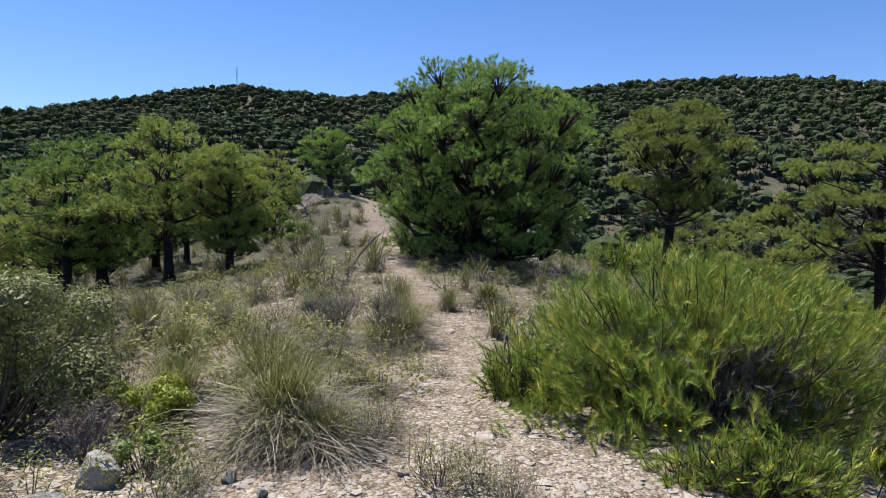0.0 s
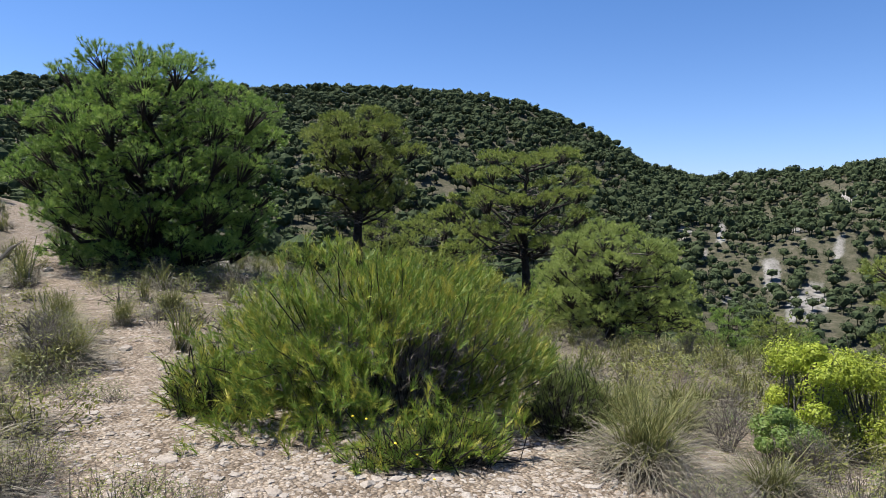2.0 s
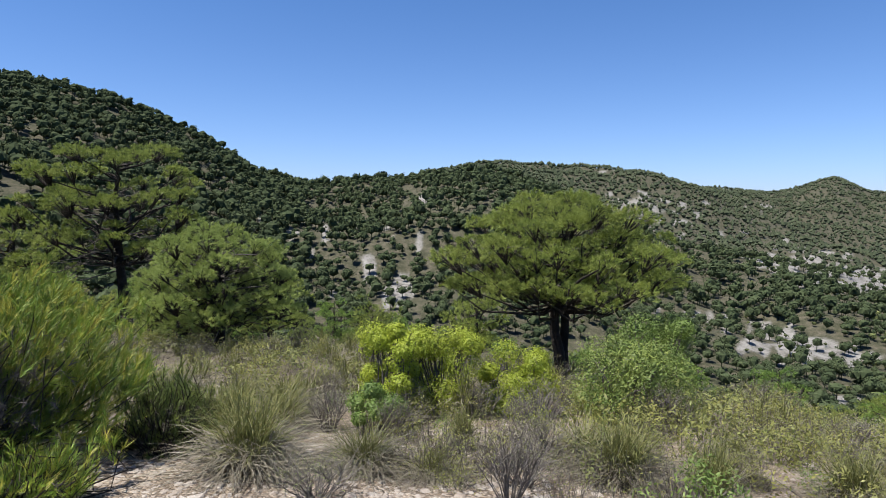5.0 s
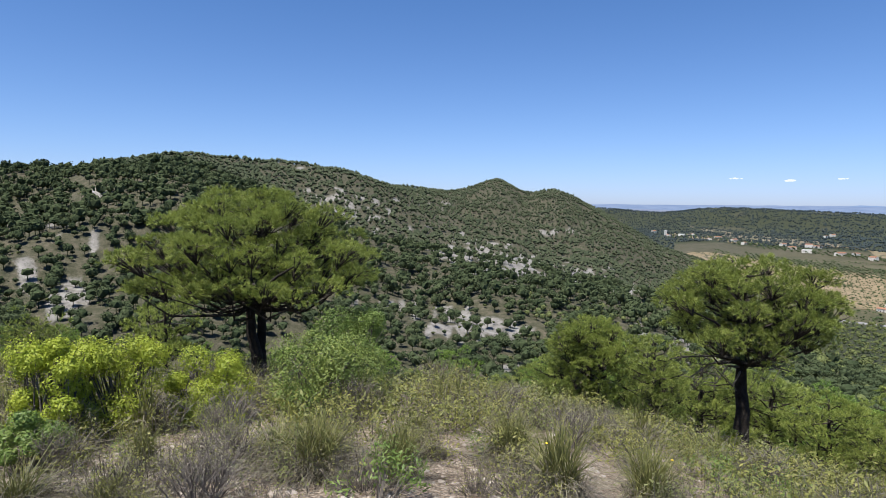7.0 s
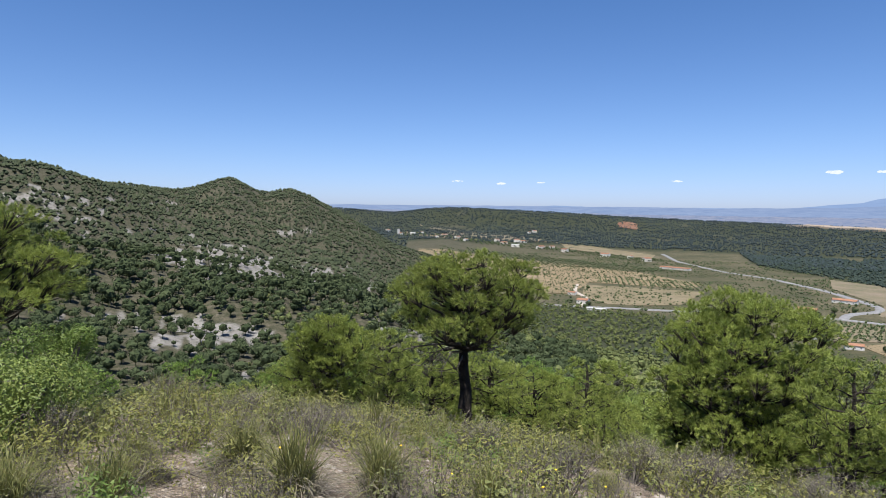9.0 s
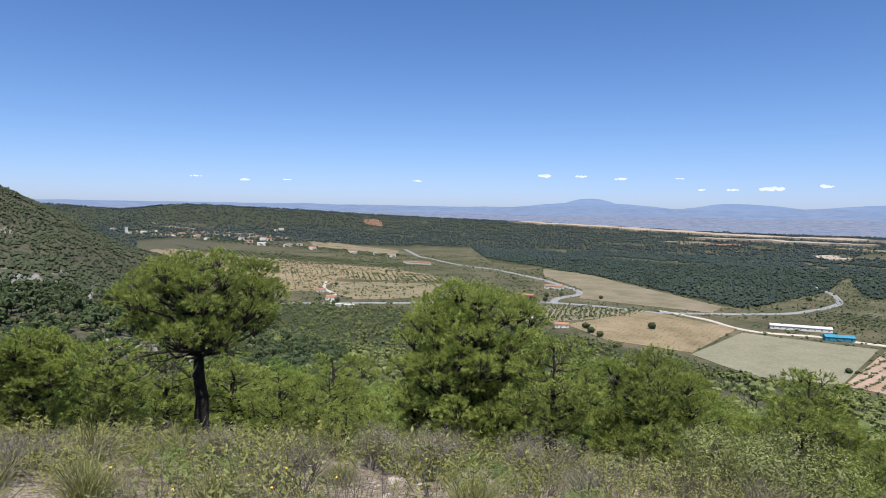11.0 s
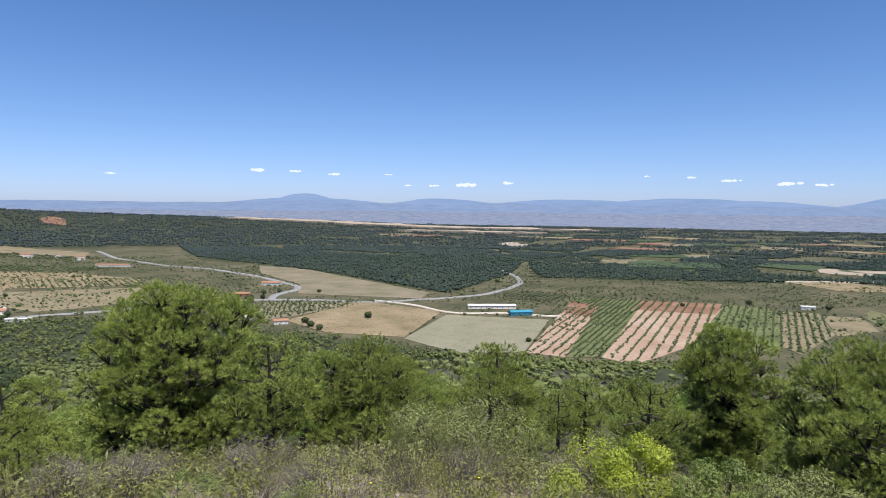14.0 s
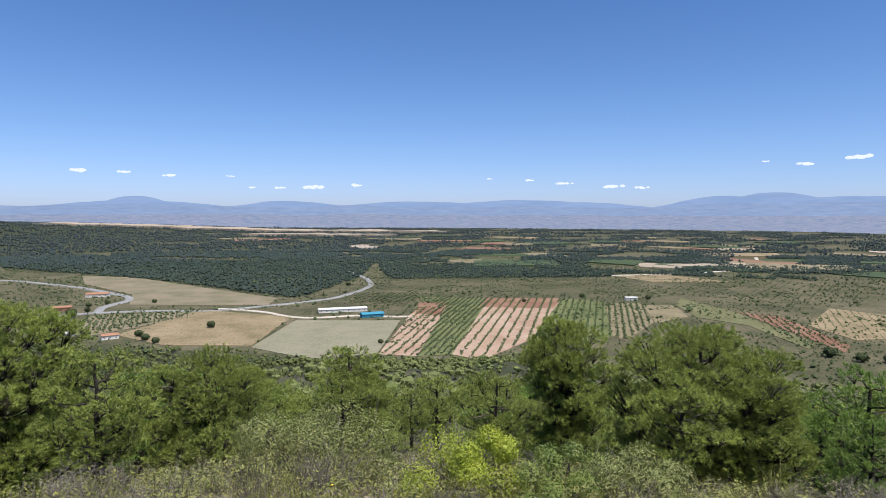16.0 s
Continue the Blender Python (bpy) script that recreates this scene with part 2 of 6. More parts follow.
def land(bearing, z8, z15, z40, z130, *far):
    """Heights at 8, 15, 40 and 130 m along a bearing; then (distance, degrees above or below the eye)."""
    rs = [0.0, 3.5, 8.0, 15.0, 40.0, 130.0] + [r for r, e in far] + [5200.0]
    zs = [0.0, 0.0 + 0.15 * z8, z8, z15, z40, z130] + [1.6 + r * math.tan(radians(e)) for r, e in far] + [-150.0]
    columns[bearing] = np.interp(STEPS, rs, zs)


land(-110, -0.6, -2.0, -8.0, -30.0, (400, -3.0), (900, 2.0), (1500, 0.0))
land(-60, -0.4, -1.2, -6.0, -24.0, (450, 3.6), (800, 1.0))
land(-34, -0.3, -0.9, -4.0, -20.0, (480, 5.2), (800, 2.0))
land(-27, -0.2, -0.7, -2.5, -18.0, (480, 7.0), (800, 2.0))
land(-17, -0.1, -0.4, -0.6, -16.0, (480, 8.7), (800, 3.0))
land(-9, 0.0, 0.2, 2.2, -14.0, (480, 8.6), (800, 3.0))
land(5, -0.1, 0.0, -0.5, -16.0, (470, 9.3), (800, 3.0))
land(20, -0.2, -0.5, -3.5, -20.0, (470, 9.8), (800, 3.0))
land(30, -0.5, -1.0, -5.0, -24.0, (470, 9.4), (800, 3.0))
land(36, -0.6, -1.3, -6.0, -27.0, (460, 7.9), (800, 2.0))
land(42, -0.7, -1.5, -7.0, -30.0, (440, 5.2), (800, 1.0))
land(48, -0.8, -1.6, -7.5, -33.0, (420, 2.1), (800, 0.5))
land(54, -0.85, -1.8, -8.0, -36.0, (400, 1.7), (600, 1.0))
land(60, -0.9, -1.9, -9.0, -38.0, (340, 2.9), (520, 1.0), (950, 3.0), (1400, 1.0))
land(66, -0.9, -2.1, -10.0, -40.0, (340, 3.4), (520, 0.5), (950, 4.2), (1400, 1.0))
land(72, -0.9, -2.2, -11.0, -42.0, (350, 1.4), (520, -1.5), (950, 3.9), (1400, 1.0))
land(80, -0.95, -2.4, -11.5, -42.0, (370, -2.2), (560, -3.5), (950, 3.3), (1400, 1.4))
land(84, -0.95, -2.5, -12.0, -41.0, (380, -3.5), (600, -4.2), (950, 1.6), (1400, 1.7))
land(90, -1.0, -2.6, -12.0, -40.0, (380, -5.0), (600, -5.2), (950, -1.6), (1400, 1.3))
land(92, -1.05, -2.7, -12.0, -39.5, (385, -5.2), (600, -5.4), (950, -2.0), (1400, 1.9))
land(94, -1.1, -2.8, -12.0, -39.0, (390, -5.4), (600, -5.6), (950, -2.6), (1400, 3.2))
land(95, -1.1, -2.85, -12.0, -39.0, (395, -5.5), (600, -5.7), (950, -2.8), (1400, 2.2))
land(96, -1.1, -2.9, -12.0, -38.5, (398, -5.7), (600, -5.9), (950, -3.0), (1400, 0.9))
land(97, -1.1, -2.9, -12.0, -38.5, (400, -5.8), (600, -6.0), (950, -3.2), (1400, 0.8))
land(98, -1.1, -2.9, -12.0, -38.5, (400, -5.9), (600, -6.1), (950, -3.4), (1400, 1.8))
land(99, -1.1, -2.9, -12.0, -38.0, (400, -6.0), (600, -6.3), (950, -3.6), (1400, 2.1))
land(100, -1.1, -2.9, -12.0, -38.0, (400, -6.2), (600, -6.5), (950, -3.9), (1400, 1.2))
land(101, -1.1, -3.0, -12.0, -38.0, (400, -6.4), (600, -6.7), (950, -4.2), (1400, 0.6), (2600, -1.0), (3900, 0.2))
land(103, -1.20, -3.3, -13.0, -37.5, (400, -6.6), (600, -6.8), (950, -4.2), (1400, -0.3), (3350, -1.9), (4050, 0.30))
land(108, -1.25, -3.6, -13.0, -37.0, (400, -8.2), (600, -8.4), (950, -7.0), (1400, -3.4), (2000, -4.1), (3350, -1.9), (4050, -0.25))
land(112, -1.32, -3.8, -13.0, -36.5, (330, -10.3), (400, -9.7), (870, -8.8), (1400, -4.8), (3350, -1.9), (4050, 0.48))
land(115, -1.40, -4.0, -13.0, -36.0, (250, -12.4), (400, -11.2), (800, -10.7), (1400, -6.2), (3350, -1.9), (4050, 0.36))
land(122, -1.50, -4.2, -13.0, -36.0, (250, -13.2), (420, -12.6), (720, -11.9), (1400, -6.2), (3350, -1.9), (4050, 0.0))
land(130, -1.60, -4.4, -13.0, -36.0, (250, -14.5), (640, -13.3), (1400, -6.2), (2400, -3.5), (3350, -2.0), (4000, -0.5))
land(145, -1.70, -4.5, -13.0, -36.0, (250, -15.1), (620, -13.7), (1400, -6.2), (2400, -3.5), (3350, -2.1), (4000, -1.1))
land(160, -1.80, -4.6, -13.0, -36.0, (250, -15.1), (620, -13.8), (1400, -6.2), (2600, -3.2), (3500, -2.1), (4600, -1.55))
land(185, -2.00, -4.8, -13.0, -37.0, (250, -15.3), (620, -13.8), (1400, -6.2), (2600, -3.2), (3500, -2.2), (4600, -1.6))
land(205, -1.90, -4.7, -13.0, -37.0, (250, -15.3), (620, -13.8), (1400, -6.2), (2600, -3.2), (3500, -2.2), (4600, -1.6))
land(225, -1.4, -3.5, -12.0, -35.0, (250, -14.8), (620, -13.6), (1400, -6.2), (2600, -3.3))

_keys = np.array(sorted(columns), float)
_grid = np.stack([columns[int(k)] for k in _keys])
_az = np.arange(-180.0, 180.0)
_sheet = np.stack([np.interp(_az, _keys, _grid[:, i], period=360) for i in range(len(STEPS))], 1)
for _ in range(2):
    _sheet = (np.roll(_sheet, 1, 0) + 2 * _sheet + np.roll(_sheet, -1, 0)) / 4
for _ in range(3):
    _sheet[:, 1:-1] = (_sheet[:, :-2] + 2 * _sheet[:, 1:-1] + _sheet[:, 2:]) / 4


def waves(x, y, seed, scale, octaves=4):
    """Smooth random relief out of crossed sine waves, about -1 to 1."""
    g = np.random.default_rng(seed)
    out, amp, total = np.zeros_like(x), 1.0, 0.0
    for _ in range(octaves):
        for _ in range(3):
            a, p, q = g.uniform(0, np.pi), g.uniform(0, 6.28), g.uniform(0, 6.28)
            u = (x * np.cos(a) + y * np.sin(a)) / scale * 6.28
            w = (-x * np.sin(a) + y * np.cos(a)) / scale * 6.28
            out += amp * np.sin(u + p + 1.3 * np.sin(0.7 * w + q)) / 3
        total += amp
        amp, scale = amp * 0.5, scale * 0.47
    return out / total * 1.6


def ground_z(x, y):
    x, y = np.asarray(x, float), np.asarray(y, float)
    r = np.hypot(x, y)
    az = np.degrees(np.arctan2(x, y))
    f = (az + 180.0) % 360.0
    i0 = np.floor(f).astype(int) % 360
    u = f - np.floor(f)
    j = np.interp(r, STEPS, np.arange(len(STEPS)))
    j0 = np.minimum(j.astype(int), len(STEPS) - 2)
    w = j - j0
    i1 = (i0 + 1) % 360
    z = ((_sheet[i0, j0] * (1 - u) + _sheet[i1, j0] * u) * (1 - w)
         + (_sheet[i0, j0 + 1] * (1 - u) + _sheet[i1, j0 + 1] * u) * w)
    hills = np.clip((r - 60) / 150, 0, 1) * np.clip((z + 148) / 25, 0, 1)
    z = z + hills * (waves(x, y, 3, 130.0) * 5.0)
    z = z + np.clip((r - 1.5) / 8, 0, 1) * np.clip((200 - r) / 150, 0, 1) * waves(x, y, 5, 3.7) * 0.09
    return z


def place(bearing, distance):
    """A point on the ground at a bearing and a distance from the lookout."""
    x, y = distance * math.sin(radians(bearing)), distance * math.cos(radians(bearing))
    return Vector((x, y, float(ground_z(x, y))))


def spots(n, b0, b1, r0, r1, g, power=0.5):
    """n random places between two bearings and two distances, even over the ground."""
    az = np.radians(g.uniform(b0, b1, n))
    q = g.uniform(0, 1, n)
    r = (r0 ** (1 / power) + q * (r1 ** (1 / power) - r0 ** (1 / power))) ** power
    x, y = r * np.sin(az), r * np.cos(az)
    return np.stack([x, y, ground_z(x, y)], 1)


# ---- ground ----
def bare(x, y):
    """How bare and white the slope is, 0 to 1: the scree across the ravine and the badlands beyond it."""
    r, az = np.hypot(x, y), np.degrees(np.arctan2(x, y))
    el = np.degrees(np.arctan2(ground_z(x, y) - 1.6, r))
    def patch(a, e, da, de):
        return np.exp(-((az - a) / da) ** 2 - ((el - e) / de) ** 2)
    n = waves(x, y, 11, 38.0, 4)
    gully = waves(az * 14.0 + 2 * np.sin(r / 31.0), r * 0.22, 12, 17.0, 4)
    s = (0.9 * patch(57.6, -2.6, 0.9, 1.0) + 0.75 * patch(55.9, -5.6, 1.3, 1.3) + 0.75 * patch(58.6, -6.9, 0.9, 1.4) + 0.8 * patch(57.3, -8.4, 1.7, 1.0) + 0.9 * patch(60.6, 0.7, 0.7, 0.5) + 0.9 * patch(59.9, -3.2, 0.35, 1.6)
         + 0.5 * patch(52.0, -7.5, 1.2, 1.0) + 0.36 * patch(50, -2, 4, 2)
         + 1.1 * patch(76.6, 3.1, 0.8, 0.25) + 0.8 * patch(86.3, 1.7, 0.7, 0.3) + 0.55 * patch(78.5, 0.6, 2.2, 1.2) + 0.42 * patch(82, -1.0, 6, 1.6)
         + 0.8 * patch(91.0, -4.3, 2.6, 1.3) + 0.85 * patch(95.5, -5.4, 3.4, 1.3) + 0.7 * patch(101.0, -6.4, 3.2, 1.0) + 0.9 * patch(99.1, -2.3, 1.8, 0.25) + 1.0 * patch(105.4, -7.2, 1.6, 0.4)
         + 0.75 * patch(84.1, -9.0, 2.2, 1.0) + 0.95 * patch(91.0, -10.8, 3.6, 1.0) + 0.8 * patch(95.2, -11.4, 1.6, 0.7) + 0.85 * patch(96.8, -14.9, 1.6, 0.7)
         + 0.85 * patch(108.0, -11.5, 3.0, 1.0) + 0.75 * patch(112.0, -12.5, 3.0, 0.9) + 0.75 * patch(120.0, -12.8, 2.6, 0.5) + 0.8 * patch(158.6, -16.0, 1.8, 0.6) + 0.5 * patch(152, -15.2, 1.4, 0.4))
    s = s * (r > 45) * (r < 1300)
    return np.clip((s + (0.30 * n + 0.72 * gully) * (s > 0.06) - 0.42) * 4.0, 0, 1)


def wooded(x, y):
    """How thick the woods stand, 0 to 1."""
    r, az = np.hypot(x, y), np.degrees(np.arctan2(x, y))
    n = waves(x, y, 21, 90.0, 3)
    w = np.where(az < 45, 0.97, np.where(az < 74, 0.9, 0.75)) + 0.22 * n
    return np.clip(w, 0, 1) * (1 - np.clip(bare(x, y) * 1.1, 0, 0.72))


def inside(x, y, corners):
    """True where a point lies within a polygon."""
    hit = np.zeros(np.shape(x), bool)
    for (x0, y0), (x1, y1) in zip(corners, corners[1:] + corners[:1]):
        if y0 != y1:
            hit ^= ((y0 > y) != (y1 > y)) & (x < (x1 - x0) * (y - y0) / (y1 - y0) + x0)
    return hit


NEAR_BELT = [(1950, -2050), (999, -1750), (376, -1684), (338, -1395), (366, -1040), (758, -1270), (1262, -1445)]
FAR_BELT = [(354, -1652), (-260, -1602), (-230, -1460), (271, -1350)]


FOOT = [(1050, -380), (880, -520), (822, -560), (760, -600), (640, -648), (498, -642), (413, -642), (285, -637), (208, -609), (135, -619), (56, -610), (-13, -655), (-20, -250), (300, -220), (700, -230)]


def belt(x, y):
    """How much of the plain is wooded, 0 to 1: two belts and the low hills behind."""
    r, az = np.hypot(x, y), np.degrees(np.arctan2(x, y)) % 360
    n = waves(x, y, 61, 420.0, 4)
    w = inside(x, y, NEAR_BELT) | inside(x, y, FAR_BELT)
    w = w | ((r > 2400) & (az > 101) & (az < 150) & (n > -0.75)) | ((r > 1750) & (az > 146) & (az < 170) & (n > -0.35))
    w = w | ((r > 1900) & (az > 101) & (az < 109) & (n > -0.6)) | ((r > 1550) & (az > 168) & (az < 230) & (n > -0.1)) | ((r > 3000) & (az > 165) & (az < 230) & (n > -0.1))
    return w.astype(float)


def make_ground():
    az = np.radians(np.arange(0, 360, 0.6))
    rr = np.concatenate([np.arange(0.25, 3, 0.25), np.geomspace(3.0, 4900.0, 250)])
    x = np.outer(rr, np.sin(az))
    y = np.outer(rr, np.cos(az))
    z = ground_z(x, y)
    v = np.concatenate([[[0, 0, float(ground_z(0, 0))]], np.stack([x, y, z], -1).reshape(-1, 3)])
    n = len(az)
    i = np.arange(len(rr) - 1)[:, None] * n + 1
    j = np.arange(n)[None]
    k = (j + 1) % n
    t = np.concatenate([np.stack([np.zeros(n, int), k[0] + 1, j[0] + 1], -1),
                        np.stack([i + j, i + k, i + n + k], -1).reshape(-1, 3),
                        np.stack([i + j, i + n + k, i + n + j], -1).reshape(-1, 3)])
    m, tr, b = material("dry_hill_soil")
    coord = tr.nodes.new("ShaderNodeTexCoord").outputs["Object"]
    gravel = ramp(tr, noise_at(tr, 3.2, 8.0, 0.75, coord), [(0.30, (0.1185, 0.0948, 0.0711)), (0.44, (0.237, 0.2015, 0.162)), (0.68, (0.3792, 0.3437, 0.2963))])
    fine = noise_at(tr, 55.0, 5.0, 0.7, coord)
    gravel = mixed(tr, 0.6, gravel, ramp(tr, fine, [(0.34, (0.42, 0.38, 0.35)), (0.62, (1, 1, 1))]), "MULTIPLY")
    cells = node(tr, "ShaderNodeTexVoronoi", Scale=34.0)
    cells.inputs["Randomness"].default_value = 1.0
    bent = node(tr, "ShaderNodeVectorMath")
    bent.operation = "MULTIPLY_ADD"
    bent.inputs[1].default_value = (0.05, 0.05, 0.05)
    wob = node(tr, "ShaderNodeTexNoise", Scale=9.0, Detail=3.0)
    tr.links.new(coord, wob.inputs["Vector"])
    tr.links.new(wob.outputs["Color"], bent.inputs[0])
    tr.links.new(coord, bent.inputs[2])
    tr.links.new(bent.outputs[0], cells.inputs["Vector"])
    gravel = mixed(tr, 0.75, gravel, ramp(tr, cells.outputs["Color"], [(0.1, (0.45, 0.40, 0.36)), (0.5, (0.95, 0.92, 0.89)), (0.9, (1.45, 1.42, 1.40))]), "MULTIPLY")
    gravel = mixed(tr, 0.8, gravel, ramp(tr, cells.outputs["Distance"], [(0.4, (1, 1, 1)), (0.85, (0.6, 0.54, 0.48))]), "MULTIPLY")
    chips = node(tr, "ShaderNodeTexVoronoi", Scale=95.0)
    tr.links.new(bent.outputs[0], chips.inputs["Vector"])
    gravel = mixed(tr, 0.6, gravel, ramp(tr, chips.outputs["Color"], [(0.1, (0.5, 0.46, 0.42)), (0.5, (1.0, 0.97, 0.95)), (0.9, (1.35, 1.33, 1.3))]), "MULTIPLY")
    slope = ramp(tr, noise_at(tr, 0.35, 10.0, 0.8, coord), [(0.30, (0.0237, 0.02844, 0.01422)), (0.47, (0.04898, 0.04898, 0.03002)), (0.62, (0.0948, 0.08374, 0.06162)), (0.78, (0.1659, 0.1501, 0.1264))])
    white = ramp(tr, noise_at(tr, 0.25, 8.0, 0.8, coord), [(0.34, (0.058, 0.058, 0.048)), (0.44, (0.136, 0.129, 0.117)), (0.6, (0.224, 0.214, 0.200)), (0.8, (0.292, 0.282, 0.268))])
    plain = ramp(tr, noise_at(tr, 0.012, 9.0, 0.72, coord), [(0.30, (0.039, 0.043, 0.023)), (0.50, (0.082, 0.077, 0.046)), (0.70, (0.139, 0.117, 0.082))])
    speck = noise_at(tr, 0.16, 6.0, 0.8, coord)
    plain = mixed(tr, 0.7, plain, ramp(tr, speck, [(0.38, (0.35, 0.42, 0.35)), (0.60, (1.15, 1.1, 1.05))]), "MULTIPLY")
    def given(name):
        a = tr.nodes.new("ShaderNodeAttribute")
        a.attribute_name = name
        return a.outputs["Fac"]
    col = mixed(tr, given("hill"), gravel, slope)
    col = mixed(tr, given("lowland"), col, plain)
    edge = node(tr, "ShaderNodeMath")
    edge.operation = "ADD"
    tr.links.new(given("scree"), edge.inputs[0])
    broken = node(tr, "ShaderNodeMath")
    broken.operation = "MULTIPLY"
    broken.inputs[1].default_value = 1.6
    tr.links.new(noise_at(tr, 0.22, 9.0, 0.85, coord), broken.inputs[0])
    tr.links.new(broken.outputs[0], edge.inputs[1])
    cut = node(tr, "ShaderNodeMapRange", From_Min=1.12, From_Max=1.5)
    tr.links.new(edge.outputs[0], cut.inputs["Value"])
    col = mixed(tr, cut.outputs[0], col, white)
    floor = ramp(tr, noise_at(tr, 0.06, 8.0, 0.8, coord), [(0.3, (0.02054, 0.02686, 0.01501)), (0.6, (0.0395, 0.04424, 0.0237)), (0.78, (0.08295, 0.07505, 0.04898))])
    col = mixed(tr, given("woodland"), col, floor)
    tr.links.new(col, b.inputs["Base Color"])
    b.inputs["Roughness"].default_value = 0.95
    b.inputs["Specular IOR Level"].default_value = 0.15
    bp = node(tr, "ShaderNodeBump", Strength=1.0, Distance=0.03)
    bp.invert = True
    tr.links.new(cells.outputs["Distance"], bp.inputs["Height"])
    tr.links.new(bp.outputs[0], b.inputs["Normal"])
    me = mesh_of("ground", v, t, m, True)
    r = np.hypot(v[:, 0], v[:, 1])
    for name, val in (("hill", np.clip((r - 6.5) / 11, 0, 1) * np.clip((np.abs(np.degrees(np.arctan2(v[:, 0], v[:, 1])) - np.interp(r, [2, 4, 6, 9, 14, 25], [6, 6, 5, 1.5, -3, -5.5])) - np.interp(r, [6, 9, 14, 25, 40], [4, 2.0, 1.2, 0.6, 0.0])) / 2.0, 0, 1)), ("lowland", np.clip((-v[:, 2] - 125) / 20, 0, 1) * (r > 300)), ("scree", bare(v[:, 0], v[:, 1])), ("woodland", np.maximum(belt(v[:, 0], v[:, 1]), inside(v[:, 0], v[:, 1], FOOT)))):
        me.attributes.new(name, "FLOAT", "POINT").data.foreach_set("value", val.astype(np.float32))
    return tagged(new("ground", me), "dry stony hilltop falling to wooded slopes and a farmed plain", "ground", kind="structure")


make_ground()


# ---- far woods: crowns that nobody could count ----
def far_crown(g, level, tufts):
    """A crown seen from afar: a dark heart, and sprays of foliage over several rounded lobes, on a short stem."""
    if not tufts:
        a = np.arange(5) * 1.2566 + g.normal(0, 0.15, 5)
        r = g.uniform(0.36, 0.52, 5)
        ring = np.stack([np.cos(a) * r, np.sin(a) * r, g.uniform(0.34, 0.58, 5)], 1)
        v = np.concatenate([ring, [[g.normal(0, 0.08), g.normal(0, 0.08), 0.92], [0, 0, 0.0]]])
        k = np.arange(5)
        return v, np.concatenate([np.stack([k, (k + 1) % 5, 0 * k + 5], 1), np.stack([(k + 1) % 5, k, 0 * k + 6], 1)])
    v, t = ball(0, g, 0.15, 1.0)
    v = v * [0.30, 0.30, 0.26] + [0, 0, 0.55]
    lobes = 3 + 2 * level
    a = np.arange(lobes) * 6.2832 / lobes * 1.618 + g.uniform(0, 6.28)
    q = g.uniform(0.3, 1.0, lobes) * 0.25
    c = np.stack([np.cos(a) * q, np.sin(a) * q, g.uniform(0.45, 0.76, lobes) - q * 0.5], 1)
    k = g.integers(0, lobes, tufts)
    d = g.normal(0, 1, (tufts, 3))
    d[:, 2] = np.abs(d[:, 2]) - 0.3
    d /= np.linalg.norm(d, axis=1, keepdims=True)
    p = c[k] + d * [0.25, 0.25, 0.21] * g.uniform(0.8, 1.05, (tufts, 1))
    b = leaves(p, d + g.normal(0, 0.3, (tufts, 3)), 0.62 / math.sqrt(tufts), g, 0.1, 0.55)
    stem = tube([[0, 0, -0.15], [0.02, 0.01, 0.45]], [0.028, 0.02], 3)
    return joined([(v, t), b, stem])


def woods(name, n, b0, b1, r0, r1, tall, level, tufts, seed, label, keep=wooded, power=0.5):
    g = np.random.default_rng(seed)
    p = spots(n, b0, b1, r0, r1, g, power)
    p = p[g.uniform(0, 1, n) < keep(p[:, 0], p[:, 1])]
    p = p[p[:, 2] > -148] if keep is wooded else p
    kinds = [far_crown(g, level, tufts) for _ in range(6)]
    which = g.integers(0, 6, len(p))
    pieces = []
    for k, (v, t) in enumerate(kinds):
        q = p[which == k]
        pieces.append(strewn(v, t, q, tall * g.uniform(0.5, 1.35, len(q)), g.uniform(0, 6.28, len(q)), g.uniform(0.75, 1.2, len(q))))
    v, t = joined(pieces)
    return tagged(new(name, mesh_of(name, v, t, WOODS_HAZE if r0 > 1800 else WOODS_FAR if r0 > 900 else WOODS_RIDGE if name == "ridge_woods" else WOODS_SLOPE if b0 > 90 or b1 > 200 else WOODS)), label, "woods", kind="stuff")


woods("hill_woods", 14500, -46, 50, 150, 505, 5.9, 1, 26, 31, "dense dark green pine woods on the hillside")
woods("near_hill_woods", 700, -46, 50, 80, 155, 5.2, 2, 150, 41, "dark green pines at the foot of the hill")
woods("ravine_woods", 3500, 44, 126, 85, 250, 4.2, 2, 110, 32, "pines and bushes on the pale slopes of the ravine")
woods("far_ravine_woods", 8600, 44, 126, 240, 500, 5.4, 1, 30, 42, "dark pines across the ravine")
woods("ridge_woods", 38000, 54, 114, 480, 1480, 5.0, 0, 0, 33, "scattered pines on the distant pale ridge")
woods("slope_woods", 3200, 118, 216, 250, 660, 4.6, 1, 20, 34, "pine scrub covering the slope down to the plain")
woods("brow_woods", 2200, 96, 216, 60, 260, 3.4, 2, 110, 39, "close pine scrub on the upper slope")
woods("west_woods", 420, -46, 45, 55, 90, 4.4, 2, 220, 40, "pines in the hollow below the hilltop")
woods("slope_scrub", 3000, 50, 216, 60, 420, 1.7, 0, 20, 38, "low bushes between the pines on the slopes", lambda x, y: 0.8 + 0 * x)
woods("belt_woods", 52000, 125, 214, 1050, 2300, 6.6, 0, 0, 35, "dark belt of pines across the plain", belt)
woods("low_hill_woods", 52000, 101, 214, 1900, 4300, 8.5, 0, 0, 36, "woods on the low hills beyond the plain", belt)
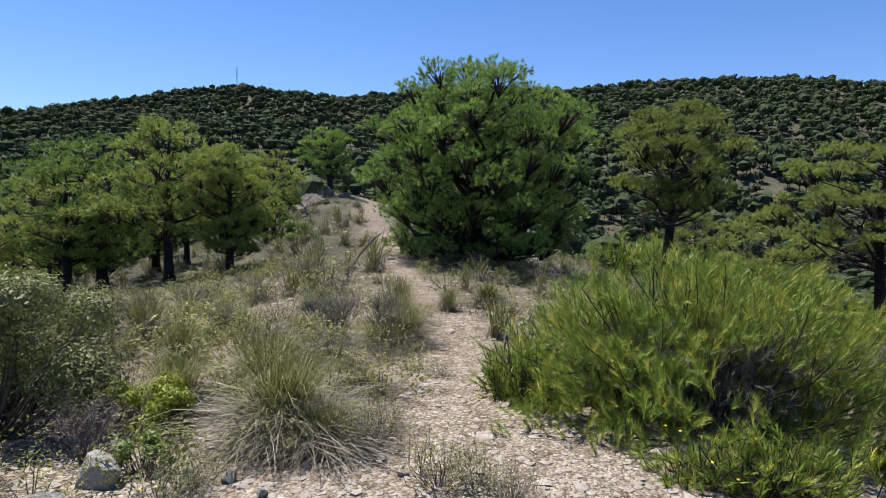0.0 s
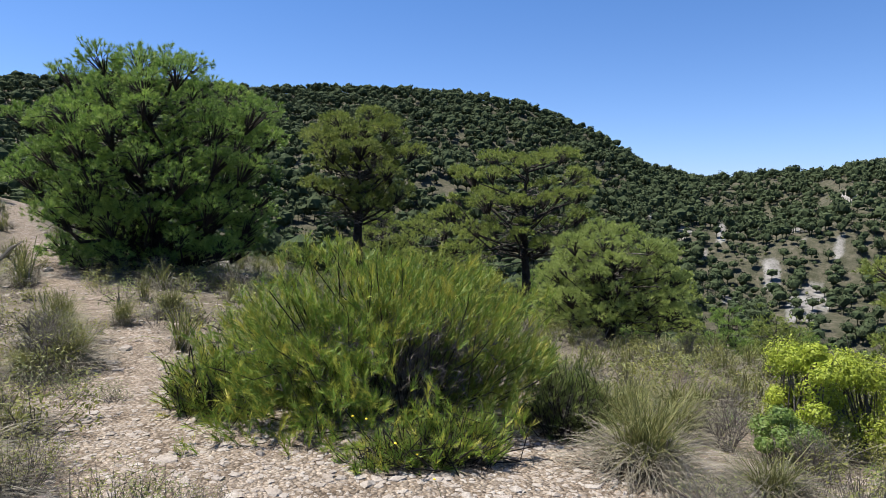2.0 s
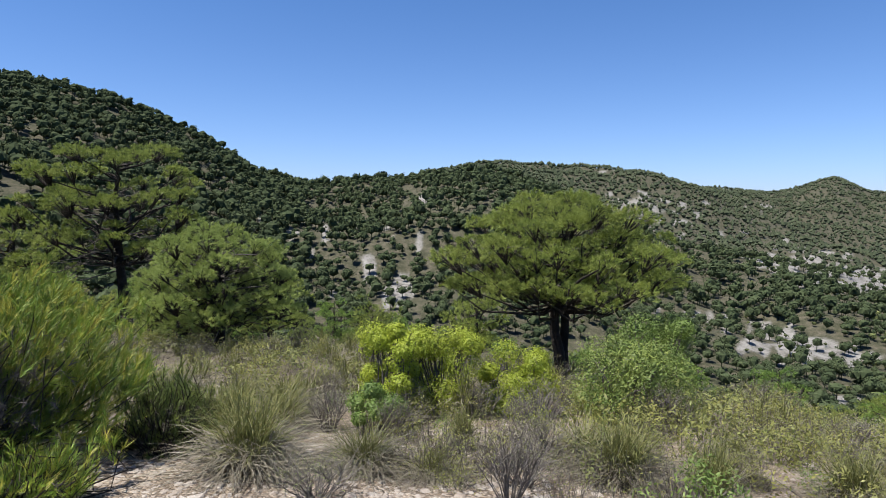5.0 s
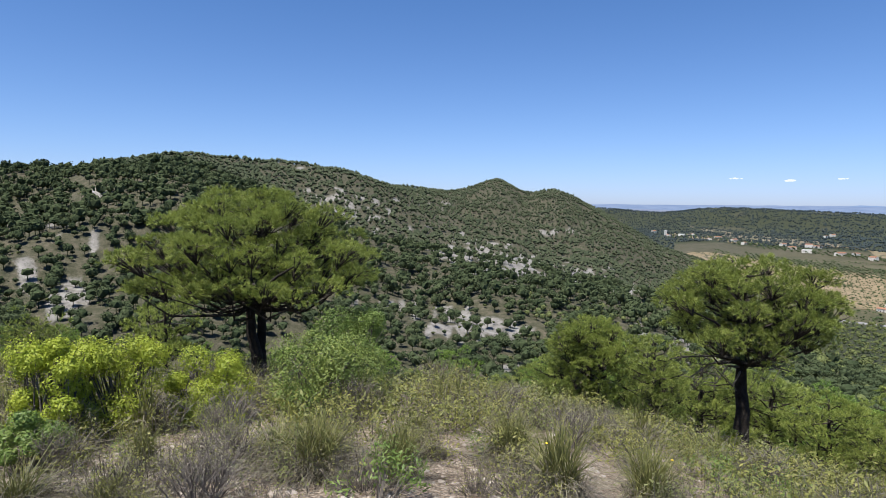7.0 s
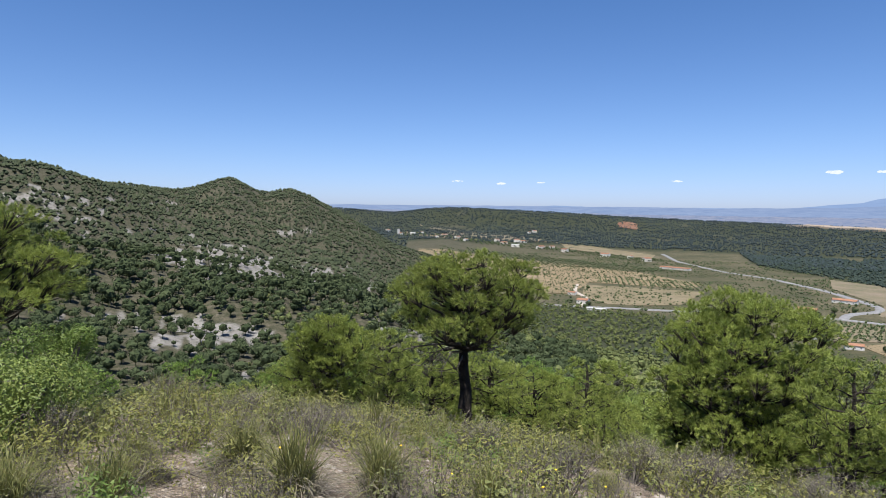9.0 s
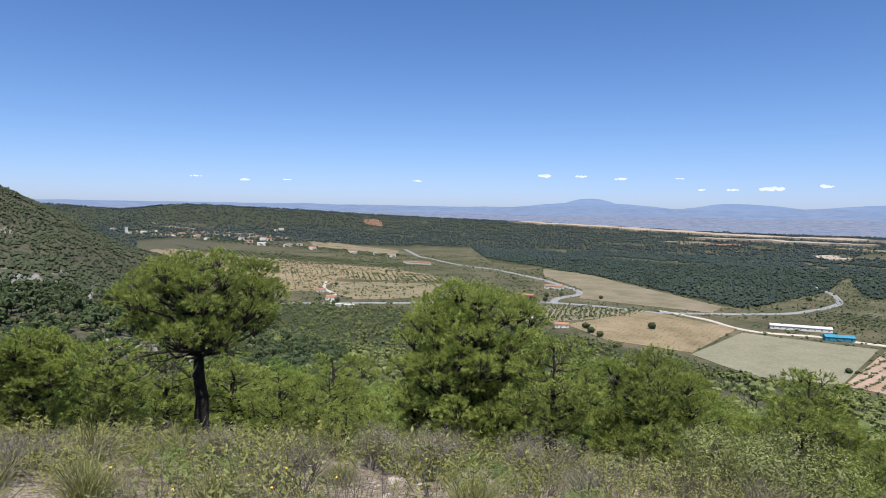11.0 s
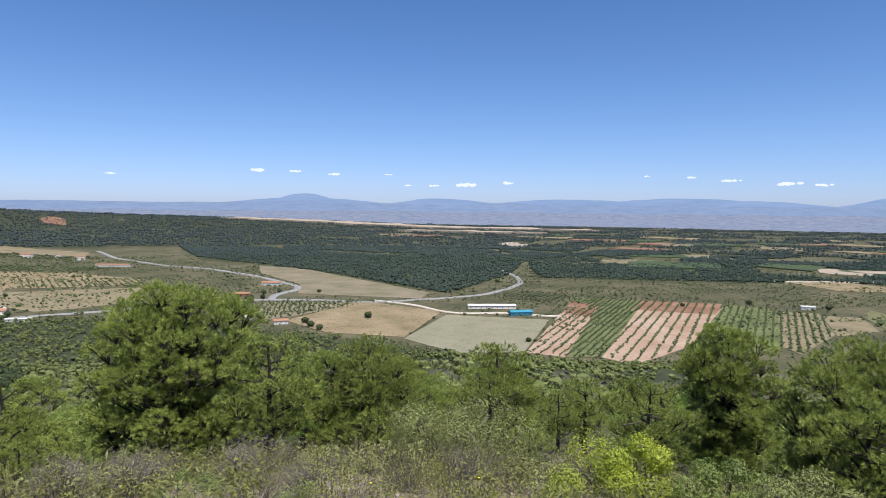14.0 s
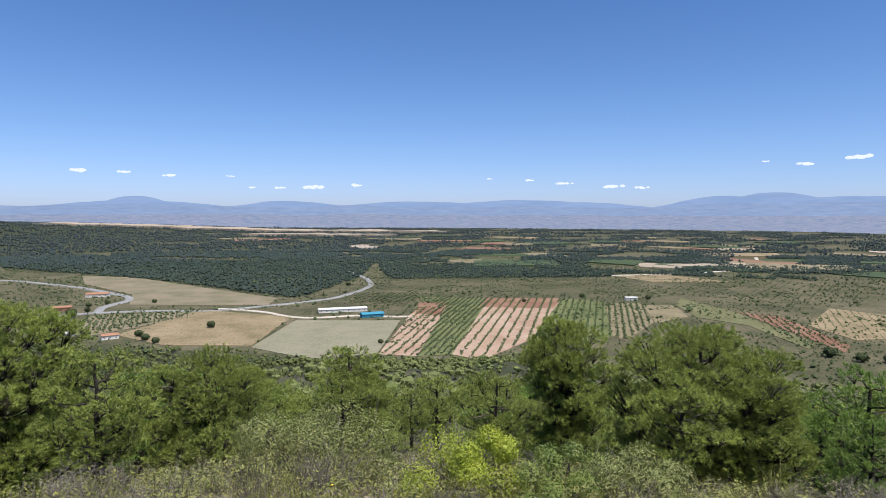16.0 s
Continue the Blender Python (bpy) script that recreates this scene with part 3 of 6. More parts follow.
woods("foot_woods", 13000, 98, 184, 380, 1020, 5.5, 0, 8, 43, "pine woods running out onto the edge of the plain", lambda x, y: inside(x, y, FOOT) * 0.95)


# ---- pines ----
def pine(label, at, height, width, base, lean=(0.0, 0.0), trunk=0.16, pads=70, pad=0.45, tufts=40, flat=0.6, mat=None, seed=1, stems=1, count=20, length=0.17, girth=0.015, dome=0.5, full=2.6, group="", limbs=9, dead_limbs=10, shell=0.5, fork=0.55, tip=2.6):
    """A pine: tapered trunk, limbs that reach out to separate pads of foliage, each pad a dome of needle brushes."""
    g = np.random.default_rng(seed)
    mat = mat or PINE
    root = tagged(new("pine_tree"), label, "pine tree", group)
    root.location = at
    axis, wood = [], []
    for s in range(stems):
        side = (s - (stems - 1) / 2) * trunk * 2.2
        hs = np.linspace(0, 1, 10)
        px = side + lean[0] * hs * height + np.cumsum(g.normal(0, 0.012, 10)) * height * 0.5 + side * hs * 2
        py = lean[1] * hs * height + np.cumsum(g.normal(0, 0.012, 10)) * height * 0.5
        pts = np.stack([px - px[0] + side, py - py[0], hs * height * 0.9 - 0.15], 1)
        axis.append(pts)
        rad = trunk * (1 - 0.88 * hs ** 1.1) * g.uniform(0.92, 1.1, 10)
        rad[0] *= 1.35
        wood.append(tube(pts, rad, 10))
    part("trunk", mesh_of("trunk", *joined(wood), BARK, True), root, "near-black rough pine trunk")
    h0 = base * height
    top = height - pad * flat - length * 0.5

    def reach(rel):
        over = rel > 1 - dome
        return width / 2 * math.sqrt(max(0.02, 1 - abs((rel - (1 - dome)) / (dome if over else 1.12 - dome)) ** (tip if over else full)))

    centres = []
    for c in range(pads):
        best, far = None, -1.0
        for _ in range(14):
            rel = g.uniform(0, 0.97)
            env = max(0.05, reach(rel) - pad * 0.75)
            if g.uniform(0, 1) > 0.15 + 0.85 * env / (width / 2):
                continue
            a = g.uniform(0, 6.2832)
            rr = env * g.uniform(0.05, 1.0) ** shell * (0.95 + 0.07 * math.sin(3 * a + seed) + 0.05 * math.sin(5 * a + rel * 7))
            p = np.array([rr * math.cos(a), rr * math.sin(a), h0 + (top - h0) * rel])
            near = min((np.linalg.norm((p - q) * [1, 1, 1.4]) for q in centres), default=9.0)
            if near > far:
                best, far = p, near
        if best is not None:
            centres.append(best)
    boughs, dead, needles_at, needles_dir, tone = [], [], [], [], []
    for c, q in enumerate(centres):
        pts = axis[c % stems]
        hz, rr = q[2], math.hypot(q[0], q[1])
        ax = np.array([np.interp(hz * 0.9, pts[:, 2], pts[:, i]) for i in (0, 1)])
        centre = np.array([ax[0] + q[0], ax[1] + q[1], hz])
        start_z = max(h0 * 0.85, min(hz - 0.1, hz - rr * g.uniform(0.7, 1.2) * fork))
        st = np.array([np.interp(start_z, pts[:, 2], pts[:, i]) for i in (0, 1)] + [start_z])
        mid = st * 0.45 + centre * 0.55 + [0, 0, -0.08 * rr]
        lp = np.stack([st, st * 0.72 + mid * 0.28 + g.normal(0, 0.06, 3) * rr, mid + g.normal(0, 0.08, 3) * rr, centre - [0, 0, pad * flat * 0.3]])
        lr = np.array([1.0, 0.75, 0.5, 0.15]) * trunk * (0.13 + 0.20 * rr / (width / 2))
        if c < limbs:
            part("limb", mesh_of("limb", *tube(lp, lr * 1.3, 6), BARK, True), root)
        else:
            boughs.append(tube(lp, lr, 4))
        cr = pad * g.uniform(0.65, 1.25)
        n = int(tufts * (cr / pad) ** 2 * g.uniform(0.75, 1.25)) + 3
        d = g.normal(0, 1, (n, 3))
        d[:, 2] = np.abs(d[:, 2]) * 1.1 - 0.22
        d /= np.linalg.norm(d, axis=1, keepdims=True)
        wave = 1 + 0.2 * np.sin(d[:, :1] * 6 + c) * np.sin(d[:, 1:2] * 6 + c * 2)
        p = centre + d * [cr, cr, cr * flat] * wave * g.uniform(0.35, 1.0, (n, 1)) ** 0.45
        out = q * [1, 1, 0] / (rr + 0.3)
        ad = d + out * 0.2 + [0, 0, 0.32] + g.normal(0, 0.25, (n, 3))
        needles_at.append(p)
        needles_dir.append(ad / np.linalg.norm(ad, axis=1, keepdims=True))
        tone.append(np.clip(g.normal(0.12, 0.30, n) + g.normal(0, 0.14), 0, 0.85))
        for k in range(0, n, 5):
            boughs.append(tube(np.stack([mid * 0.25 + centre * 0.75 - [0, 0, cr * flat * 0.5], (centre + p[k]) / 2 + g.normal(0, 0.03, 3), p[k]]), lr[2] * np.array([0.45, 0.3, 0.12]) + 0.002, 3))
    for k in range(dead_limbs):
        pts = axis[k % stems]
        hz = g.uniform(h0 * 0.8, height * 0.72)
        st = np.array([np.interp(hz, pts[:, 2], pts[:, i]) for i in (0, 1)] + [hz])
        a = g.uniform(0, 6.28)
        e = st + np.array([math.cos(a), math.sin(a), g.uniform(-0.25, 0.2)]) * width * g.uniform(0.15, 0.40)
        dead.append(tube(np.stack([st, st * 0.6 + e * 0.4 + g.normal(0, 0.09, 3), st * 0.25 + e * 0.75 + g.normal(0, 0.11, 3), e]), [0.022, 0.016, 0.010, 0.003], 4))
        for _ in range(4):
            s0 = st * 0.4 + e * 0.6 + g.normal(0, 0.06, 3)
            dead.append(tube(np.stack([s0, s0 + g.normal(0, 0.16, 3), s0 + g.normal(0, 0.30, 3)]), [0.008, 0.006, 0.002], 3))
    tagged(part("branchwork", mesh_of("branchwork", *joined(boughs), BARK, True), root), kind="stuff")
    if dead:
        tagged(part("dead_wood", mesh_of("dead_wood", *joined(dead), TWIGDARK, True), root, "bare grey dead branches under the crown"), kind="stuff")
    v, t = needles(np.concatenate(needles_at), np.concatenate(needles_dir), count, length, girth, g, 0.72)
    tagged(part("crown", toned(mesh_of("crown", v, t, mat), np.repeat(np.concatenate(tone), 3 * count)), root, "clumped green needle foliage"), kind="stuff")
    return root


pine("big round bushy pine tree beside the path", place(4.3, 16.3), 5.4, 6.0, 0.05, trunk=0.24, pads=155, pad=0.52, tufts=85, seed=3, dome=0.55, full=4.5, flat=0.75, count=31, length=0.103, girth=0.0094, dead_limbs=40, mat=PINE_DEEP, shell=0.4)
pine("tall open pine tree with layered crown", place(20.6, 19.0), 5.6, 4.1, 0.42, trunk=0.19, pads=39, pad=0.52, tufts=94, seed=5, mat=PINE, count=31, length=0.103, girth=0.0099, dome=0.45, flat=0.6, dead_limbs=46, shell=0.55)
pine("open pine tree with twisted limbs", place(36.0, 21.0), 6.2, 5.9, 0.44, trunk=0.20, pads=52, pad=0.46, tufts=75, seed=8, mat=PINE, count=28, length=0.103, girth=0.0105, dome=0.5, flat=0.6, dead_limbs=44, shell=0.5)
pine("small rounded pale pine tree", place(43.0, 14.5), 2.85, 3.8, 0.20, trunk=0.13, pads=86, pad=0.34, tufts=75, seed=11, mat=PINE_PALE, count=28, length=0.078, girth=0.0077, dome=0.75, flat=0.65, dead_limbs=26)
pine("umbrella-shaped pine with two black trunks", place(73.0, 13.0), 3.95, 5.2, 0.46, trunk=0.13, pads=120, pad=0.36, tufts=66, seed=14, stems=2, dome=0.84, flat=0.6, count=31, length=0.083, girth=0.0072, dead_limbs=8, shell=0.40, fork=0.7, limbs=14, tip=2.0)
pine("leaning pine with a single black trunk", place(114.3, 12.5), 3.9, 3.6, 0.56, trunk=0.155, pads=59, pad=0.34, tufts=75, seed=19, dome=0.66, lean=(-0.03, 0.02), flat=0.65, count=31, length=0.078, girth=0.0072, dead_limbs=14, shell=0.45)
pine("dense round-headed pine tree on the slope", place(137.6, 13.5), 4.05, 3.8, 0.10, trunk=0.14, pads=130, pad=0.38, tufts=82, seed=20, dome=0.6, flat=0.75, count=31, length=0.083, girth=0.0077, full=3.4, dead_limbs=24, shell=0.36, tip=3.2)
pine("pine tree rising above its neighbours", place(184.2, 15.0), 4.05, 2.4, 0.15, trunk=0.12, pads=66, pad=0.34, tufts=78, seed=23, dome=0.45, flat=0.8, count=31, length=0.083, girth=0.0083, dead_limbs=12, shell=0.36, tip=3.2)
pine("broad dark pine tree on the slope", place(195.6, 13.0), 3.65, 3.7, 0.16, trunk=0.14, pads=116, pad=0.37, tufts=78, seed=26, dome=0.6, flat=0.75, count=31, length=0.083, girth=0.0077, full=3.4, dead_limbs=24, shell=0.36, tip=3.2)
pine("rounded pine tree in the scrub below the brow", place(165.6, 17.0), 2.8, 2.2, 0.42, trunk=0.11, pads=55, pad=0.28, tufts=71, seed=28, dome=0.75, flat=0.7, count=28, length=0.072, girth=0.0088, dead_limbs=6, shell=0.36, tip=3.2)
pine("bushy pine tree in the scrub below the brow", place(153.0, 14.0), 3.0, 2.9, 0.08, trunk=0.10, pads=82, pad=0.33, tufts=71, seed=31, dome=0.6, flat=0.8, count=28, length=0.078, girth=0.0083, full=3.4, dead_limbs=10, shell=0.36, tip=3.2)
pine("upright pine tree beside the black trunk", place(101.9, 15.0), 2.55, 2.1, 0.12, trunk=0.09, pads=50, pad=0.30, tufts=66, seed=33, dome=0.45, flat=0.8, count=28, length=0.078, girth=0.0083, full=2.0, dead_limbs=12)
pine("flat-topped pine tree on the rocky knoll", place(-9.2, 36.0), 4.0, 3.5, 0.30, trunk=0.20, pads=39, pad=0.42, tufts=56, seed=29, count=23, length=0.114, girth=0.0165, dome=0.6, flat=0.6, mat=PINE_DEEP)
pine("slender pine tree with visible trunk on the slope", place(-17.5, 17.5), 3.6, 2.5, 0.18, trunk=0.12, pads=57, pad=0.32, tufts=66, seed=52, count=25, length=0.093, girth=0.0099, dome=0.5, flat=0.75, mat=PINE)

# pines of the middle distance: a few built in full, the rest their copies
KIND = "pines on the slopes"
MIDDLE = [pine("bushy pine tree on the stony slope", place(-23.3, 22), 4.0, 3.0, 0.14, mat=PINE_DEEP, trunk=0.14, pads=34, pad=0.44, tufts=43, seed=51, count=15, length=0.121, girth=0.0168, flat=0.7, limbs=4, group=KIND, dead_limbs=6),
          pine("pine tree with visible trunk among the scrub", place(-13.8, 24.0), 3.6, 2.6, 0.25, trunk=0.12, pads=30, pad=0.40, tufts=43, seed=55, count=15, length=0.111, girth=0.0156, flat=0.7, limbs=4, group=KIND, dead_limbs=6),
          pine("spreading pine tree with open lower limbs", place(-29.6, 20), 3.9, 3.6, 0.28, mat=PINE, trunk=0.14, pads=36, pad=0.42, tufts=43, seed=53, count=15, length=0.121, girth=0.0168, flat=0.6, dome=0.6, limbs=4, group=KIND, dead_limbs=6),
          pine("low rounded pine tree among the scrub", place(107, 17.5), 2.5, 2.4, 0.06, trunk=0.08, pads=30, pad=0.36, tufts=39, seed=54, count=15, length=0.093, girth=0.0144, flat=0.8, dome=0.6, limbs=4, group=KIND, dead_limbs=4)]


def strew_pines(n, b0, b1, r0, r1, seed, size=1.0, gap=2.6):
    g = np.random.default_rng(seed)
    done = []
    for p in spots(n, b0, b1, r0, r1, g, 0.62):
        if all((p[0] - q[0]) ** 2 + (p[1] - q[1]) ** 2 > gap * gap for q in done):
            done.append(p)
            ob = copy_thing(MIDDLE[int(g.integers(0, 4))], pose(*p, 0, 0, float(g.uniform(0, 360))))
            s = size * float(g.uniform(0.65, 1.15))
            ob.scale = (s * float(g.uniform(0.9, 1.15)), s, s * float(g.uniform(0.85, 1.1)))


strew_pines(110, -44, -12, 18, 40, 71, 1.1, 2.0)
strew_pines(30, 14, 60, 24, 44, 72, 1.0, 3.0)
strew_pines(26, 62, 104, 20, 45, 73, 0.85, 3.2)
strew_pines(110, 98, 150, 16, 40, 74, 0.95, 1.8)
strew_pines(110, 150, 216, 15, 40, 75, 0.92, 1.8)
strew_pines(34, 118, 215, 10.5, 14.5, 79, 0.66, 1.4)


def clumped(g, clumps, sprays):
    """A pine for the middle of the slope: domes of needle sprays round a stem."""
    pieces = [tube([[0, 0, -0.15], [0.03, 0.0, 0.75]], [0.03, 0.012], 4)]
    at_, out = [], []
    for _ in range(clumps):
        a, q, h = g.uniform(0, 6.28), g.uniform(0.05, 1) ** 0.5, g.uniform(0.22, 0.88)
        wide = 0.40 * math.sqrt(max(0.08, 1 - ((h - 0.45) / 0.56) ** 2))
        c = np.array([math.cos(a) * q * wide, math.sin(a) * q * wide, h])
        d = g.normal(0, 1, (sprays, 3))
        d[:, 2] = np.abs(d[:, 2]) - 0.2
        d /= np.linalg.norm(d, axis=1, keepdims=True)
        at_.append(c + d * [1, 1, 0.75] * g.uniform(0.10, 0.17))
        ax = d + [0, 0, 0.3]
        out.append(ax / np.linalg.norm(ax, axis=1, keepdims=True))
        pieces.append(tube([[0, 0, h * 0.75], c - [0, 0, 0.04]], [0.010, 0.004], 3))
    pieces.append(needles(np.concatenate(at_), np.concatenate(out), 9, 0.055, 0.0085, g, 0.65))
    return joined(pieces)


def slope_pines(name, n, b0, b1, r0, r1, size, mat, seed, label):
    g = np.random.default_rng(seed)
    p = spots(n, b0, b1, r0, r1, g, 0.55)
    pieces = []
    for k in range(5):
        v, t = clumped(g, 15, 11)
        q = p[k::5]
        pieces.append(strewn(v, t, q, size * g.uniform(0.55, 1.2, len(q)), g.uniform(0, 6.28, len(q)), g.uniform(0.8, 1.15, len(q))))
    return tagged(new(name, mesh_of(name, *joined(pieces), mat)), label, "pines", kind="stuff")


slope_pines("brow_pines", 330, 98, 216, 24, 75, 3.1, PINE, 76, "pines crowding the slope below the brow")
slope_pines("pale_brow_pines", 200, 98, 216, 22, 75, 2.8, PINE_PALE, 77, "pale green pines crowding the slope")
slope_pines("hollow_pines", 170, -75, 100, 40, 120, 4.2, PINE, 78, "pines in the hollow below the hilltop")


# ---- young pine thicket beside the path ----
def thicket(label, at, width, depth, height, shoots, seed, mat, count=34, length=0.09, hollow=None, reach=0.15):
    """Young pines grown into one low thicket: upright bottle-brush shoots on a tangle of twigs."""
    g = np.random.default_rng(seed)
    root = tagged(new("pine_bush"), label, "bush")
    root.location = at
    d = g.normal(0, 1, (shoots, 3))
    d[:, 2] = np.abs(d[:, 2])
    d /= np.linalg.norm(d, axis=1, keepdims=True)
    bump = 1 + 0.18 * np.sin(d[:, 0] * 5 + seed) * np.cos(d[:, 1] * 6) + 0.17 * np.sin(d[:, 0] * 13) * np.sin(d[:, 1] * 11 + 9 * d[:, 2])
    shell = g.uniform(0.08, 1.0, (shoots, 1)) ** 0.35
    p = d * [width / 2, depth / 2, height] * bump[:, None] * shell
    gaps = waves(p[:, 0] + 2 * p[:, 2], p[:, 1] * 1.5 - p[:, 2], seed, 0.7, 3)
    ok = gaps > -0.42
    if hollow is not None:
        ok &= np.linalg.norm((p - hollow[:3]) / [1.3, 1.0, 0.8], axis=1) > hollow[3]
    p, d = p[ok], d[ok]
    ax = d * [0.6, 0.6, 0.3] + g.normal(0, 0.35, (len(p), 3)) + [0, 0, 0.8]
    ax /= np.linalg.norm(ax, axis=1, keepdims=True)
    v, t = brushes(p, ax, count, length, 0.0050, g, 0.7, reach / 2)
    tone = np.repeat(np.clip(g.normal(-0.18, 0.45, len(p)), 0, 1), 3 * count)
    tagged(part("foliage", toned(mesh_of("foliage", v, t, mat), tone), root, "fresh green needles with yellowed tips"), kind="stuff")
    stems = []
    for k in range(0, len(p), max(1, len(p) // 260)):
        e = p[k]
        b0 = np.array([e[0] * 0.45, e[1] * 0.45, -0.05])
        m = (b0 + e) / 2 + [0, 0, -0.06] + g.normal(0, 0.14, 3)
        stems.append(tube(np.stack([b0, m, e, e + ax[k] * 0.12]), [0.007, 0.005, 0.004, 0.002], 4))
    tagged(part("twig_tangle", mesh_of("twig_tangle", *joined(stems), BARK, True), root, "dark tangled twigs"), kind="stuff")
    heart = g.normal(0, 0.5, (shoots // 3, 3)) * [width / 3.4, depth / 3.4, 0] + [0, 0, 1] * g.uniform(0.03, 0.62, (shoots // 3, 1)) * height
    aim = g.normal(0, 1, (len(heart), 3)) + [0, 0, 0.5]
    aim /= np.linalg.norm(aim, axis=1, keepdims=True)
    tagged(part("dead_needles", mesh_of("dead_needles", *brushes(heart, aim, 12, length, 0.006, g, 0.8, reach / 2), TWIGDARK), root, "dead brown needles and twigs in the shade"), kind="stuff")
    return root


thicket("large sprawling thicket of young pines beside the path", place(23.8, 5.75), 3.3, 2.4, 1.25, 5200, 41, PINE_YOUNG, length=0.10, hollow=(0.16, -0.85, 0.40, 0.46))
thicket("low yellowish skirt of young pine shoots", place(29.0, 4.45), 1.5, 0.5, 0.24, 330, 42, PINE_YOUNG)
thicket("low clump of young pine shoots by the path", place(9.5, 5.5), 0.8, 0.8, 0.42, 330, 43, PINE_YOUNG)
thicket("small bluish clump of young pine shoots", place(40.0, 5.9), 0.9, 0.9, 0.58, 420, 44, JUNIPER)


# ---- bushes ----
def leaf_bush(label, at, width, depth, height, n, leaf, mat, seed, lumps=9, narrow=0.5, name="bush"):
    """A leafy bush: forking stems and rounded lumps of small leaves, with gaps between."""
    g = np.random.default_rng(seed)
    root = tagged(new(name), label, "bush")
    root.location = at
    at_, out, stems = [], [], []
    lumps = int(lumps * 1.8)
    leaf *= 1.2
    n = int(n * 2.0)
    for k in range(lumps):
        a = g.uniform(0, 6.28)
        q = g.uniform(0.0, 0.85) ** 0.55
        c = np.array([math.cos(a) * q * width / 2, math.sin(a) * q * depth / 2, height * g.uniform(0.18, 0.84) * (1 - 0.25 * q)])
        r = min(width, height * 1.5) * g.uniform(0.11, 0.21)
        m = n // lumps
        d = g.normal(0, 1, (m, 3))
        d /= np.linalg.norm(d, axis=1, keepdims=True)
        w = 1 + 0.2 * np.sin(d[:, 0] * 6 + k) * np.sin(d[:, 1] * 7 + d[:, 2] * 5)
        p = c + d * r * w[:, None] * g.uniform(0.1, 1.0, (m, 1)) ** 0.3 * [1, 1, 0.85]
        ok = p[:, 2] > 0.02
        at_.append(p[ok])
        out.append(d[ok])
        for _ in range(4):
            e = c + g.normal(0, 0.55, 3) * r
            b0 = np.array([c[0] * 0.15, c[1] * 0.15, -0.08])
            stems.append(tube(np.stack([b0, (b0 + c) / 2 + g.normal(0, 0.05, 3), c, e]), np.array([0.008, 0.006, 0.004, 0.0015]) * max(0.5, height), 4))
    tagged(part("foliage", mesh_of("foliage", *leaves(np.concatenate(at_), np.concatenate(out), leaf, g, 0.3, narrow), mat), root), kind="stuff")
    tagged(part("twig_tangle", mesh_of("twig_tangle", *joined(stems), TWIG, True), root, "grey forked twigs"), kind="stuff")
    return root


leaf_bush("dark grey-green holm oak bush at the hilltop's edge", place(-34.0, 5.6), 2.1, 1.9, 1.5, 20000, 0.014, OAKLEAF, 81, 16)
leaf_bush("lime-green leafy bush on the brow of the slope", place(57.8, 7.0), 0.95, 0.8, 1.45, 9000, 0.012, LIME, 82, 10)
leaf_bush("lime-green leafy bush with bare grey twigs", place(62.4, 7.4), 1.25, 0.9, 1.40, 10000, 0.012, LIME, 83, 11)
leaf_bush("bright green low bush on bare gravel", place(56.8, 6.2), 0.60, 0.5, 0.65, 5000, 0.011, ROSELEAF, 84, 7)
leaf_bush("rounded yellow-green bush on the slope", place(68.7, 7.6), 1.1, 0.9, 0.98, 9000, 0.012, LIME, 85, 10)
leaf_bush("rounded blue-green juniper bush on the slope", place(78.8, 8.0), 1.6, 1.2, 1.22, 13000, 0.013, JUNIPER, 86, 14)
leaf_bush("dense dark green bush behind the juniper", place(81.0, 11.0), 1.8, 1.4, 1.65, 10000, 0.016, ROSELEAF, 87, 12)
leaf_bush("bright green bush below the rocky knoll", place(-11.6, 19.0), 1.0, 0.9, 0.85, 4000, 0.022, ROSELEAF, 88, 8)
leaf_bush("vivid lime-green bush among grey scrub", place(174.6, 6.3), 1.2, 0.8, 0.95, 9000, 0.011, LIME, 89, 12)
leaf_bush("pale green juniper bush among grey scrub", place(183.0, 6.2), 0.95, 0.8, 0.85, 8000, 0.010, JUNIPER, 90, 9)
leaf_bush("olive-green leafy bush on the brow", place(190.5, 6.4), 1.0, 0.8, 0.75, 8000, 0.011, OAKLEAF, 91, 9)
leaf_bush("dark holm oak bush below the brow", place(161.6, 8.2), 1.9, 1.3, 1.35, 14000, 0.0125, OAKLEAF, 92, 13)
leaf_bush("yellow-green bush at the foot of the pines", place(112.0, 11.5), 0.9, 0.7, 0.6, 3500, 0.02, LIME, 93, 7)
leaf_bush("yellow-green spurge bush beside the rocks", place(-22.7, 4.95), 0.62, 0.5, 0.52, 2200, 0.012, LIME, 94, 8)
leaf_bush("small green leafy bush beside the rock", place(-22.3, 4.2), 0.34, 0.3, 0.34, 900, 0.010, ROSELEAF, 95, 6)


